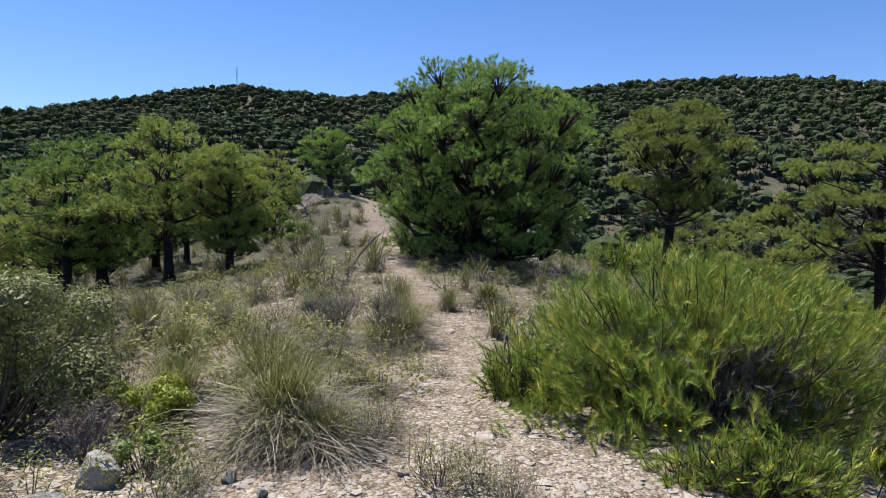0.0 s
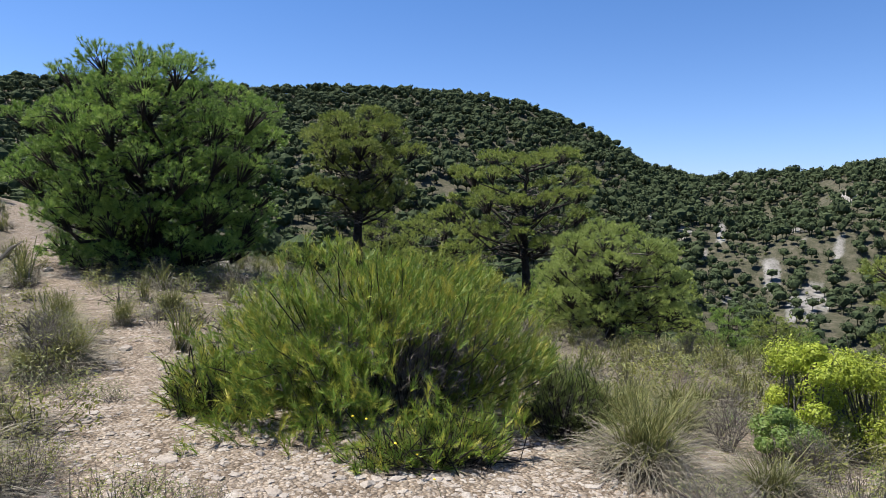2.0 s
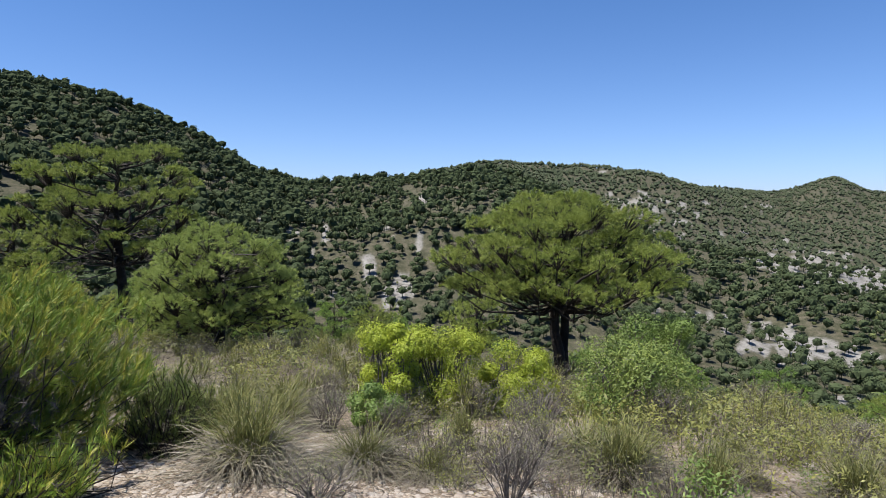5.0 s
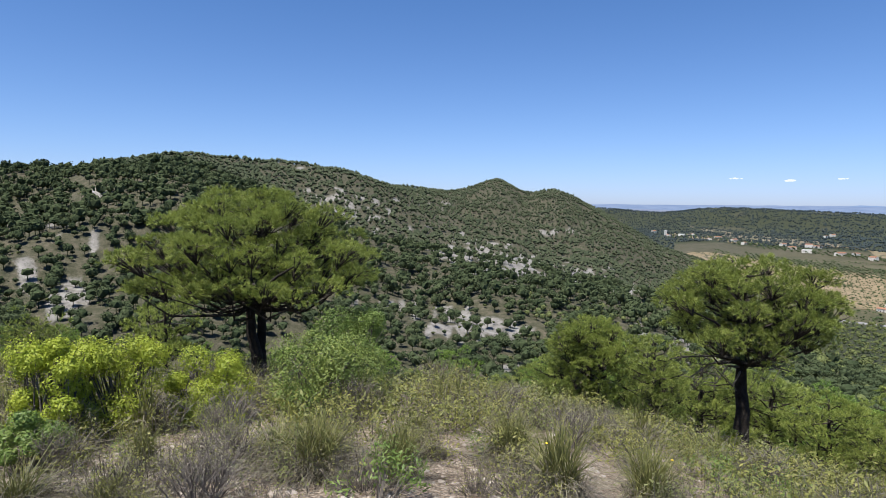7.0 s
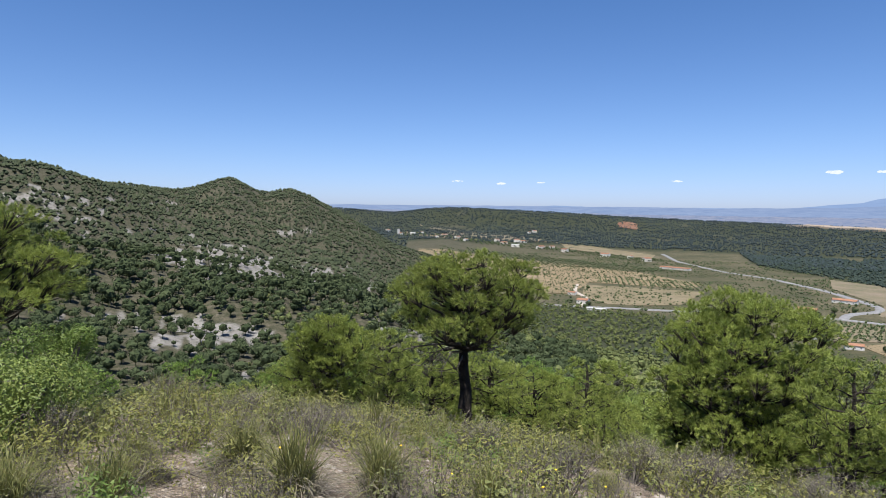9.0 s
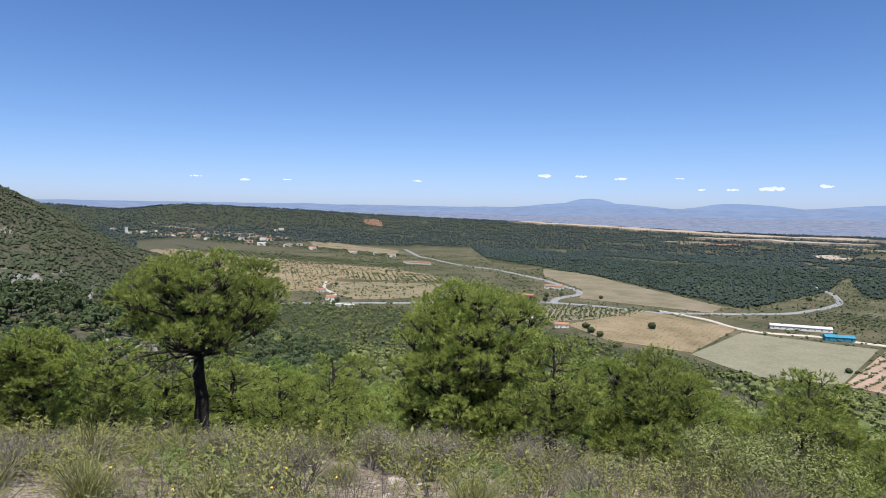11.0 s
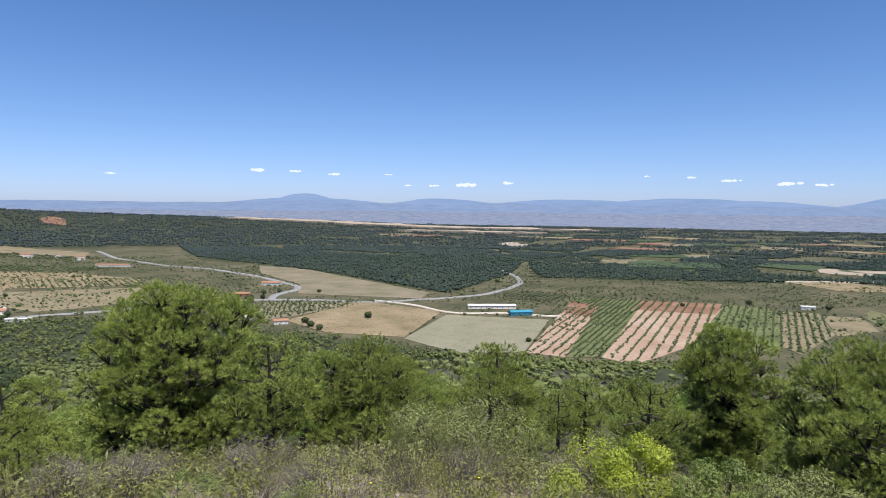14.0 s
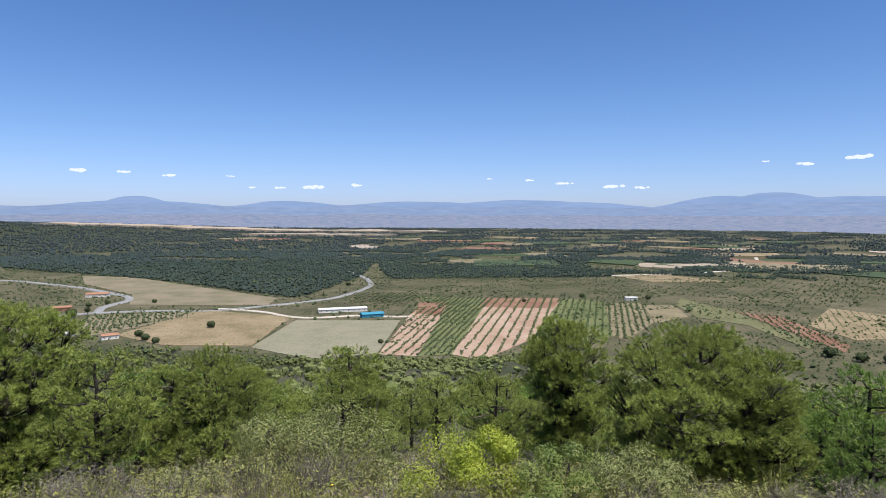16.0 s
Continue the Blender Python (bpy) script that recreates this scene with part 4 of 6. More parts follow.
# ---- grass and low shrubs ----
def blades(g, n, height, spread, droop, width):
    """Arching grass blades from one foot: they rise, bend over and hang, five triangles each."""
    a = g.uniform(0, 6.28, n)
    out = np.stack([np.cos(a), np.sin(a), 0 * a], 1)
    b = g.uniform(0, 6.28, n)
    foot = np.stack([np.cos(b), np.sin(b), 0 * b], 1) * (g.uniform(0, 1, (n, 1)) ** 0.5) * spread * 0.38
    h = height * g.uniform(0.4, 1.15, (n, 1))
    reach = spread * g.uniform(0.1, 1.0, (n, 1))
    dr = np.clip(droop * g.uniform(0.3, 1.25, (n, 1)), 0, 1.15)
    up = np.array([[0, 0, 1.0]])
    sway = g.normal(0, 0.085, (n, 3)) * [1, 1, 0.3]
    p1 = foot + out * reach * 0.30 + up * h * 0.55 + sway * 0.5
    p2 = foot + out * reach * 0.72 + up * h * (0.95 - 0.45 * dr) + sway
    p3 = foot + out * reach * 1.08 + up * h * (1.05 - 1.0 * dr) + sway * 1.6
    p3[:, 2] = np.maximum(p3[:, 2], 0.01)
    side = np.stack([-np.sin(a), np.cos(a), g.normal(0, 0.4, n)], 1) * width
    v = np.stack([foot - side, foot + side, p1 - side, p1 + side, p2 - side * 0.7, p2 + side * 0.7, p3], 1).reshape(-1, 3)
    i = np.arange(n)[:, None] * 7
    t = np.concatenate([i + [[0, 1, 3]], i + [[0, 3, 2]], i + [[2, 3, 5]], i + [[2, 5, 4]], i + [[4, 5, 6]]])
    return v, t


def esparto(seed, n, height, spread, dry=0.5, width=0.0026):
    """Green blades that stand and arch out of a low grey mass of last year's curled ones."""
    g = np.random.default_rng(seed)
    gv, gt = blades(g, int(n * (1 - dry)), height, spread * 0.5, 0.35, width)
    sv, st = blades(g, int(n * dry), height * 0.62, spread * 0.95, 0.95, width)
    lv, lt = blades(g, int(n * dry * 0.5), height * 0.36, spread * 1.05, 1.1, width)
    v, t = joined([(gv, gt), (sv, st), (lv, lt)])
    return v, t, np.repeat([0, 1], [len(gt), len(st) + len(lt)]), [GRASS, STRAW]


def drybush(seed, stems, height, spread, mat):
    """A grey woody shrub, nearly leafless: stiff stems that fork twice, a few dull leaves at the tips."""
    g = np.random.default_rng(seed)
    wood, tips = [], []
    for _ in range(stems):
        a, q = g.uniform(0, 6.28), g.uniform(0.1, 1) ** 0.6
        e = np.array([math.cos(a) * q * spread, math.sin(a) * q * spread, height * g.uniform(0.5, 0.8)])
        b0 = e * [0.15, 0.15, 0] + [0, 0, -0.03]
        m = (b0 + e) / 2 + g.normal(0, 0.03, 3)
        wood.append(tube(np.stack([b0, m, e]), [0.006, 0.0045, 0.003], 3))
        for _ in range(4):
            f = m * 0.4 + e * 0.6 + np.append(g.normal(0, 0.09, 2), g.uniform(0.04, 0.16))
            wood.append(tube(np.stack([m * 0.6 + e * 0.4, f]), [0.003, 0.0018], 3))
            for _ in range(2):
                tip = f + np.append(g.normal(0, 0.045, 2), g.uniform(0.0, 0.09))
                wood.append(tube(np.stack([f, tip]), [0.0018, 0.0009], 3))
                tips.append(tip)
    wv, wt = joined(wood)
    p = np.repeat(np.array(tips), 3, 0) + g.normal(0, 0.014, (len(tips) * 3, 3))
    lv, lt = leaves(p, np.tile([[0, 0, 0.5]], (len(p), 1)), 0.009, g, 0.3, 0.35)
    v, t = joined([(wv, wt), (lv, lt)])
    return v, t, np.repeat([0, 1], [len(wt), len(lt)]), [DRYTWIG, mat]


def scrub(seed, twigs, height, spread, leaf, per, mat):
    """A low shrub: forked, bent twigs with small leaves all along their upper part."""
    g = np.random.default_rng(seed)
    wood, at_, out = [], [], []
    for _ in range(twigs):
        a, q = g.uniform(0, 6.28), g.uniform(0, 1) ** 0.6
        e = np.array([math.cos(a) * q * spread, math.sin(a) * q * spread, height * g.uniform(0.55, 1.1) * (1 - 0.45 * q * q)])
        b0 = e * [0.25, 0.25, 0] + [0, 0, -0.03]
        m = (b0 + e) / 2 + g.normal(0, 0.04, 3) * [1, 1, 0.4] + [e[0] * 0.12, e[1] * 0.12, -0.03]
        wood.append(tube(np.stack([b0, m, e]), [0.0026, 0.0018, 0.0008], 3))
        if per:
            k = g.uniform(0.0, 1.05, (per, 1)) ** 0.7
            at_.append(m * (1 - k) + e * k + g.normal(0, 0.018, (per, 3)))
            out.append(np.tile((e - b0) / np.linalg.norm(e - b0), (per, 1)) * 0.6)
    wv, wt = joined(wood)
    lv, lt = leaves(np.concatenate(at_), np.concatenate(out), leaf, g, 0.4, 0.38)
    v, t = joined([(wv, wt), (lv, lt)])
    return v, t, np.repeat([0, 1], [len(wt), len(lt)]), [TWIG, mat]


PIECES = {"esparto_tuft": ("green_crown", "dry_skirt"), "low_shrub": ("twig_tangle", "foliage"), "dry_shrub": ("twig_tangle", "foliage")}


def as_parts(name, made):
    """A plant's meshes, one for each of its two parts."""
    v, t, which, mats = made
    out = []
    for k, piece in enumerate(PIECES[name]):
        used, back = np.unique(t[which == k], return_inverse=True)
        out.append((piece, mesh_of(piece, v[used], back.reshape(-1, 3), mats[k])))
    return name, out


TUFTS = [as_parts("esparto_tuft", esparto(*k)) for k in ((101, 1500, 0.47, 0.56, 0.58), (102, 1300, 0.34, 0.56, 0.74), (103, 640, 0.48, 0.44, 0.38), (104, 640, 0.28, 0.50, 0.78))]
SCRUB = [as_parts("low_shrub", scrub(*k)) for k in ((121, 60, 0.36, 0.28, 0.012, 11, SHRUBLEAF), (122, 50, 0.28, 0.26, 0.012, 12, OAKLEAF), (123, 110, 0.34, 0.32, 0.010, 3, SHRUBLEAF), (124, 60, 0.42, 0.30, 0.012, 10, SHRUBLEAF))]


def bushlet(seed, n, leaf, mat, wide=0.30, tall=0.34):
    """A compact rounded shrub: a few leafy lobes on short twigs."""
    g = np.random.default_rng(seed)
    at_, out, wood = [], [], []
    for k in range(8):
        a, q = g.uniform(0, 6.28), g.uniform(0, 1) ** 0.6
        c = np.array([math.cos(a) * q * wide, math.sin(a) * q * wide, tall * g.uniform(0.35, 0.85) * (1 - 0.35 * q)])
        d = g.normal(0, 1, (n // 8, 3))
        d /= np.linalg.norm(d, axis=1, keepdims=True)
        at_.append(c + d * [1, 1, 1.15] * wide * g.uniform(0.3, 0.5) * g.uniform(0.2, 1.0, (n // 8, 1)) ** 0.4)
        out.append(d)
        wood.append(tube(np.stack([c * [0.2, 0.2, 0] + [0, 0, -0.04], c * [0.7, 0.7, 0.5], c]), [0.005, 0.004, 0.002], 3))
    p, d = np.concatenate(at_), np.concatenate(out)
    ok = p[:, 2] > 0.01
    wv, wt = joined(wood)
    lv, lt = leaves(p[ok], d[ok], leaf, g, 0.5, 0.32)
    v, t = joined([(wv, wt), (lv, lt)])
    return v, t, np.repeat([0, 1], [len(wt), len(lt)]), [TWIG, mat]


SCRUB += [as_parts("low_shrub", bushlet(*k)) for k in ((125, 620, 0.016, SHRUBLEAF), (126, 560, 0.016, OAKLEAF), (127, 620, 0.017, SHRUBLEAF, 0.36, 0.40), (128, 640, 0.014, SHRUBLEAF, 0.26, 0.42), (148, 700, 0.013, ROSELEAF, 0.22, 0.30))]
DRY_SCRUB = [as_parts("dry_shrub", drybush(*k)) for k in ((161, 30, 0.46, 0.30, SHRUBLEAF), (162, 36, 0.36, 0.34, OAKLEAF), (163, 26, 0.52, 0.26, STRAW))]


def mound(seed, n, mat):
    """A rounded low shrub seen from farther off: a twiggy heart and leaf sprays."""
    g = np.random.default_rng(seed)
    d = g.normal(0, 1, (n, 3))
    d[:, 2] = np.abs(d[:, 2])
    d /= np.linalg.norm(d, axis=1, keepdims=True)
    w = 1 + 0.25 * np.sin(d[:, :1] * 6 + seed) * np.sin(d[:, 1:2] * 7)
    lv, lt = leaves(d * [0.42, 0.42, 0.36] * w * g.uniform(0.25, 1.1, (n, 1)), d, 0.034, g, 0.6, 0.26)
    twigs = [tube([[0, 0, -0.05], q * [0.3, 0.3, 0.28]], [0.012, 0.004], 3) for q in d[:5]]
    v, t = joined(twigs)
    vv, tt = joined([(v, t), (lv, lt)])
    return vv, tt, np.repeat([0, 1], [len(t), len(lt)]), [TWIG, mat]


MOUNDS = [mound(135, 130, SHRUBLEAF), mound(136, 100, PINE), mound(137, 90, STRAW), mound(138, 130, SHRUBLEAF), mound(139, 100, GRASS), mound(140, 110, OAKLEAF)]
TUFTS_FAR = [esparto(111, 90, 0.6, 0.48, 0.5, 0.0055), esparto(112, 90, 0.46, 0.46, 0.7, 0.0055), esparto(113, 80, 0.42, 0.38, 0.35, 0.0055)]
SCRUB_FAR = [bushlet(129, 240, 0.026, SHRUBLEAF), bushlet(131, 400, 0.019, SHRUBLEAF, 0.36, 0.5), bushlet(130, 240, 0.026, OAKLEAF, 0.34, 0.36), scrub(131, 18, 0.42, 0.36, 0.026, 11, SHRUBLEAF), scrub(132, 18, 0.36, 0.36, 0.026, 11, OAKLEAF), scrub(133, 26, 0.36, 0.38, 0.020, 3, SHRUBLEAF), scrub(134, 18, 0.5, 0.38, 0.026, 10, SHRUBLEAF), drybush(164, 12, 0.46, 0.34, STRAW)]
WORDS = {"esparto_tuft": ("tuft of esparto grass, green above and straw-grey below", "grass tuft", "grass tufts on the hilltop"),
         "low_shrub": ("low woody shrub with small grey-green leaves on gravel", "shrub", "low shrubs on the hilltop"),
         "dry_shrub": ("grey woody shrub, nearly leafless, on stony ground", "shrub", "dry shrubs on the hilltop")}


def plant(kind, at, size=1.0, turn=0.0, tall=1.0):
    name, pieces = kind
    root = tagged(new(name), *WORDS[name])
    root.matrix_world = pose(at[0], at[1], at[2], 0, 0, turn) @ Matrix.Diagonal((size, size, size * tall, 1))
    for piece, me in pieces:
        tagged(part(piece, me, root), kind="stuff")
    return root


def on_path(x, y):
    """The trodden gravel, kept clear: the path north and the bare patch on the brow."""
    r, az = np.hypot(x, y), np.degrees(np.arctan2(x, y))
    mid = np.interp(r, [2, 4, 6, 9, 14, 25], [6, 6, 5, 1.5, -3, -5.5])
    wide = np.interp(r, [2, 4, 6, 9, 14, 25], [9, 8.0, 5, 2.2, 1.1, 0.7])
    return (abs(az - mid) < wide) or (42 < az < 61 and 3.6 < r < 6.4 and math.sin(az * 1.3 + r * 3) > -0.6) or (77 < az < 103 and 3.5 < r < 5.9 and math.sin(az * 0.8 + r * 2) > 0.1)


# the tufts that stand out singly
for kind, bearing, dist, size in ((0, -11.6, 4.5, 1.25), (1, -8.0, 4.2, 0.95), (0, -1.6, 7.3, 0.95), (0, 46.5, 4.9, 1.15), (2, 44.5, 5.8, 1.2), (0, 12.5, 8.3, 0.9), (2, 2.0, 9.2, 0.8),
                                  (2, 85.0, 4.8, 0.9), (2, 99.0, 4.6, 1.1), (0, 95.0, 5.6, 0.9), (2, 106.5, 4.7, 1.0), (0, 78.0, 5.0, 1.0), (1, 75.0, 5.4, 1.0), (0, 5.5, 10.0, 0.9)):
    plant(TUFTS[kind], place(bearing, dist), size, bearing * 7)
for kind, bearing, dist, size in ((3, -4.5, 4.2, 1.0), (1, -1.0, 6.2, 0.85), (1, 1.8, 6.0, 0.65), (1, 5.8, 3.6, 0.9), (0, 2.5, 3.6, 1.0), (2, 9.0, 3.5, 0.7), (1, -21.0, 3.7, 0.95), (0, -18.5, 3.8, 0.7), (3, 65.0, 4.7, 1.1),
                                  (2, 62.0, 4.9, 1.2), (2, 86.5, 5.5, 1.1), (2, 92.0, 4.5, 0.8), (3, 120.0, 4.4, 1.0), (1, 118.0, 4.2, 0.9), (2, 54.0, 5.4, 0.6), (1, 55.0, 5.0, 0.35)):
    plant(SCRUB[kind], place(bearing, dist), size, bearing * 5)


def cover(n, b0, b1, r0, r1, meshes, seed, gap, size=(0.6, 1.2), power=0.6):
    g = np.random.default_rng(seed)
    done = []
    for p in spots(n, b0, b1, r0, r1, g, power):
        az, r = math.degrees(math.atan2(p[0], p[1])), math.hypot(p[0], p[1])
        if on_path(p[0], p[1]) or (3 < az < 44 and 4.0 < r < 7.0):
            continue
        if all((p[0] - q[0]) ** 2 + (p[1] - q[1]) ** 2 > gap * gap for q in done):
            done.append(p)
            plant(meshes[int(g.integers(0, len(meshes)))], p, float(g.uniform(*size)), float(g.uniform(0, 360)), float(g.uniform(0.8, 1.15)))


def carpet(name, n, b0, b1, r0, r1, kinds, seed, size, label, power=0.6, clear=True):
    """The same plants past counting, joined into one."""
    g = np.random.default_rng(seed)
    p = spots(n, b0, b1, r0, r1, g, power)
    if clear:
        p = np.array([q for q in p if not on_path(q[0], q[1])])
    which = g.integers(0, len(kinds), len(p))
    pieces, index, mats = [], [], []
    for k, (v, t, ix, ms) in enumerate(kinds):
        q = p[which == k]
        pieces.append(strewn(v, t, q, size * g.uniform(0.6, 1.25, len(q)), g.uniform(0, 6.28, len(q)), g.uniform(0.8, 1.2, len(q))))
        index.append(np.tile(ix, len(q)) + len(mats))
        mats += ms
    v, t = joined(pieces)
    return tagged(new(name, mesh_of(name, v, t, mats, False, np.concatenate(index))), label, "ground cover", kind="stuff")


cover(30, 40, 70, 4.6, 9, TUFTS, 141, 0.45)
cover(30, 40, 70, 4.0, 9, SCRUB, 142, 0.40)
cover(60, -62, -2, 4.4, 9.5, TUFTS, 151, 0.45)
cover(120, -62, -2, 4.0, 9.5, SCRUB, 152, 0.33, (0.7, 1.3))
cover(30, 40, 72, 3.9, 8.5, DRY_SCRUB, 153, 0.5, (0.6, 1.0))
cover(26, -62, -2, 4.2, 9.0, DRY_SCRUB, 154, 0.6, (0.6, 1.0))
cover(34, 70, 214, 3.6, 8.5, DRY_SCRUB, 155, 0.6, (0.6, 1.05))
cover(26, 70, 214, 4.0, 9, TUFTS, 143, 0.40, (0.45, 0.85))
cover(260, 70, 214, 3.6, 9, SCRUB, 144, 0.26, (0.7, 1.45))
carpet("grass_cover", 700, -70, 75, 7.0, 30, TUFTS_FAR, 145, 1.0, "dry and green grass tufts across the hilltop")
carpet("shrub_cover", 420, -70, 75, 6.5, 16, SCRUB_FAR, 146, 1.1, "grey-green low shrubs across the hilltop")
carpet("heath_cover", 2400, -72, 78, 9.0, 60, MOUNDS, 149, 1.0, "low heath shrubs covering the hilltop slopes", 0.65)
carpet("slope_grass", 170, 75, 214, 7.5, 20, TUFTS_FAR, 147, 1.0, "grass tufts on the brow of the slope")
carpet("slope_shrubs", 620, 75, 214, 6.5, 15, SCRUB_FAR, 148, 1.05, "shrubs crowding the slope below the brow", 0.62)
carpet("slope_heath", 1800, 75, 216, 9.0, 60, MOUNDS, 150, 1.25, "heath shrubs between the pines of the slope", 0.65)


# a tall dry stalk that leans out over the path, and a few yellow flowers
stalk = tagged(new("grass_stalk"), "tall dry grass stalk leaning over the path", "grass stalk")
stalk.location = place(-11.0, 4.1)
part("stem", mesh_of("stem", *tube([[0, 0, 0], [0.10, 0.02, 0.5], [0.27, 0.05, 0.95], [0.42, 0.08, 1.25]], [0.003, 0.0025, 0.002, 0.002], 5), STRAW), stalk)
part("seed_head", mesh_of("seed_head", *tube([[0.40, 0.08, 1.22], [0.46, 0.09, 1.30], [0.52, 0.10, 1.37], [0.57, 0.11, 1.40]], [0.004, 0.011, 0.009, 0.002], 6), STRAW), stalk)
YELLOW, _, petal = material("yellow_petals")
petal.inputs["Base Color"].default_value = (0.75, 0.52, 0.02, 1)
petal.inputs["Roughness"].default_value = 0.6


def flower(at, tall, seed):
    g = np.random.default_rng(seed)
    root = tagged(new("yellow_flower"), "small yellow flower on a thin green stem", "flower", "yellow flowers")
    root.location = at
    top = np.array([g.normal(0, 0.03), g.normal(0, 0.03), tall])
    part("stem", mesh_of("stem", *tube(np.stack([[0, 0, 0], top * 0.5 + [0.01, 0, 0], top]), [0.0025, 0.002, 0.0015], 4), GRASS), root)
    v, t = ball(1, g, 0.12, 0.5)
    part("flower_head", mesh_of("flower_head", v * 0.010 + top, t, YELLOW), root)


for k, (b, r, h) in enumerate(((21.6, 4.15, 0.34), (22.3, 4.2, 0.30), (25.0, 4.1, 0.2), (27.5, 4.05, 0.16), (29.5, 3.7, 0.16), (-21.5, 3.5, 0.2), (-23.0, 3.6, 0.12), (118.2, 4.2, 0.35), (120.5, 4.1, 0.3), (121.5, 4.4, 0.36), (113.0, 4.3, 0.25),
                               (126.0, 4.4, 0.3), (163.0, 4.6, 0.35), (108.0, 4.4, 0.4), (97.5, 4.5, 0.4), (153.0, 4.6, 0.3))):
    flower(place(b, r), h, 600 + k)


# ---- stones ----
def boulder(label, at, size, seed, squash=0.7, mat=None, rugged=False):
    """A weathered limestone rock: chipped planes, sunk a little into the soil."""
    g = np.random.default_rng(seed)
    v, t = ball(4 if rugged else 3, g, 0.008, 1.0)
    v *= 1 + 0.13 * waves(v[:, 0] + seed, v[:, 1] + v[:, 2] * 1.7, seed, 1.1, 4)[:, None]
    for _ in range(18):
        d = g.normal(0, 1, 3)
        d /= np.linalg.norm(d)
        over = np.maximum(0, v @ d - g.uniform(0.42, 0.75) - 0.0)
        v = v - over[:, None] * d * 0.95
    if rugged:
        v *= 1 + 0.16 * waves(v[:, 0] * 2 + v[:, 2], v[:, 1] * 2 - v[:, 2] * 1.3, seed + 5, 1.0, 5)[:, None]
    v = v * np.array([1.0, g.uniform(0.6, 0.9), squash]) * size
    ob = tagged(new("rock", mesh_of("rock", v, t, mat or ROCKGREY)), label, "rock")
    ob.location = (at[0], at[1], at[2] + size * squash * 0.35)
    ob.rotation_euler = (g.uniform(-0.2, 0.2), g.uniform(-0.2, 0.2), g.uniform(0, 6.28))
    return ob


for k, (b, r, s, q) in enumerate(((-25.8, 4.15, 0.26, 0.75), (-29.5, 3.9, 0.15, 0.6), (-15.8, 3.85, 0.075, 0.9), (-23.0, 3.45, 0.09, 0.6), (-34.5, 3.3, 0.12, 0.4), (-13.0, 3.6, 0.07, 0.6))):
    boulder("grey lichened limestone rock half buried in gravel", place(b, r), s, 160 + k, q)
for k, (b, r, s, q) in enumerate(((-10.8, 33.0, 0.66, 0.9), (-9.4, 34.0, 0.6, 0.8), (-12.0, 32.0, 0.5, 0.7), (-13.2, 31.0, 0.45, 0.7), (-7.8, 34.0, 0.5, 0.6), (-10.0, 31.5, 0.4, 0.8), (-11.4, 30.0, 0.4, 0.7), (-12.8, 29.0, 0.3, 0.7), (-9.4, 29.5, 0.25, 0.6), (-11.0, 28.0, 0.25, 0.6), (-14.4, 30.5, 0.3, 0.7))):
    boulder("weathered limestone outcrop on the knoll", place(b, r), s, 170 + k, q, KNOLL, True)
for k, (b, r, s, q) in enumerate(((82.0, 5.6, 0.10, 0.5), (77.0, 5.9, 0.08, 0.5), (101.0, 4.4, 0.08, 0.5), (29.5, 3.6, 0.06, 0.6), (47.5, 3.9, 0.06, 0.5), (110.0, 4.3, 0.07, 0.5), (-0.8, 3.75, 0.055, 0.7), (13.5, 4.4, 0.05, 0.6))):
    boulder("pale limestone lump on the gravel", place(b, r), s, 180 + k, q, STONE)


def gravel(name, n, b0, b1, r0, r1, size, seed):
    g = np.random.default_rng(seed)
    p = spots(n, b0, b1, r0, r1, g, 0.7)
    pieces = []
    for k in range(6):
        v, t = ball(0, g, 0.28, 0.45)
        q = p[k::6]
        pieces.append(strewn(v, t, q, size * g.lognormal(0, 0.5, len(q)), g.uniform(0, 6.28, len(q)), g.uniform(0.5, 1.2, len(q))))
    v, t = joined(pieces)
    return tagged(new(name, mesh_of(name, v, t, STONE)), "loose pale limestone chips on the ground", "gravel", kind="stuff")


gravel("loose_stones", 8000, -75, 75, 2.4, 10, 0.015, 191)
gravel("path_chips", 9000, -42, 72, 2.5, 6.5, 0.0135, 194)
gravel("slope_stones", 3600, 70, 214, 2.4, 8, 0.016, 192)
gravel("path_stones", 1600, -14, 20, 7, 26, 0.03, 193)


# ---- the plain: fields, roads, houses ----
def soil(name, a, b, c, scale=0.02):
    return grainy(name, [(0.3, a), (0.5, b), (0.72, c)], scale, scale * 14, 0.1, 0.95)


TAN = soil("dry_tan_soil", (0.1343, 0.1106, 0.05925), (0.2133, 0.1659, 0.09875), (0.2844, 0.2212, 0.1422))
GREYGREEN = soil("grey_green_meadow", (0.1462, 0.1422, 0.08848), (0.1935, 0.1841, 0.1264), (0.237, 0.2149, 0.158))
STRAWFIELD = soil("straw_meadow", (0.110, 0.107, 0.057), (0.169, 0.146, 0.095), (0.228, 0.178, 0.133))
PINKSOIL = soil("pale_pink_soil", (0.232, 0.147, 0.096), (0.319, 0.224, 0.166), (0.379, 0.294, 0.237))
REDSOIL = soil("red_soil", (0.134, 0.064, 0.038), (0.201, 0.109, 0.071), (0.269, 0.173, 0.120))
BROWNSOIL = soil("ploughed_brown_soil", (0.1304, 0.1106, 0.06478), (0.1857, 0.1541, 0.09322), (0.2291, 0.1896, 0.1264))
GREENFIELD = soil("green_crop", (0.06715, 0.08295, 0.0316), (0.1067, 0.1225, 0.0474), (0.1501, 0.1541, 0.06715))
YELLOWGREEN = soil("yellow_green_meadow", (0.084, 0.090, 0.038), (0.120, 0.121, 0.056), (0.155, 0.144, 0.075))
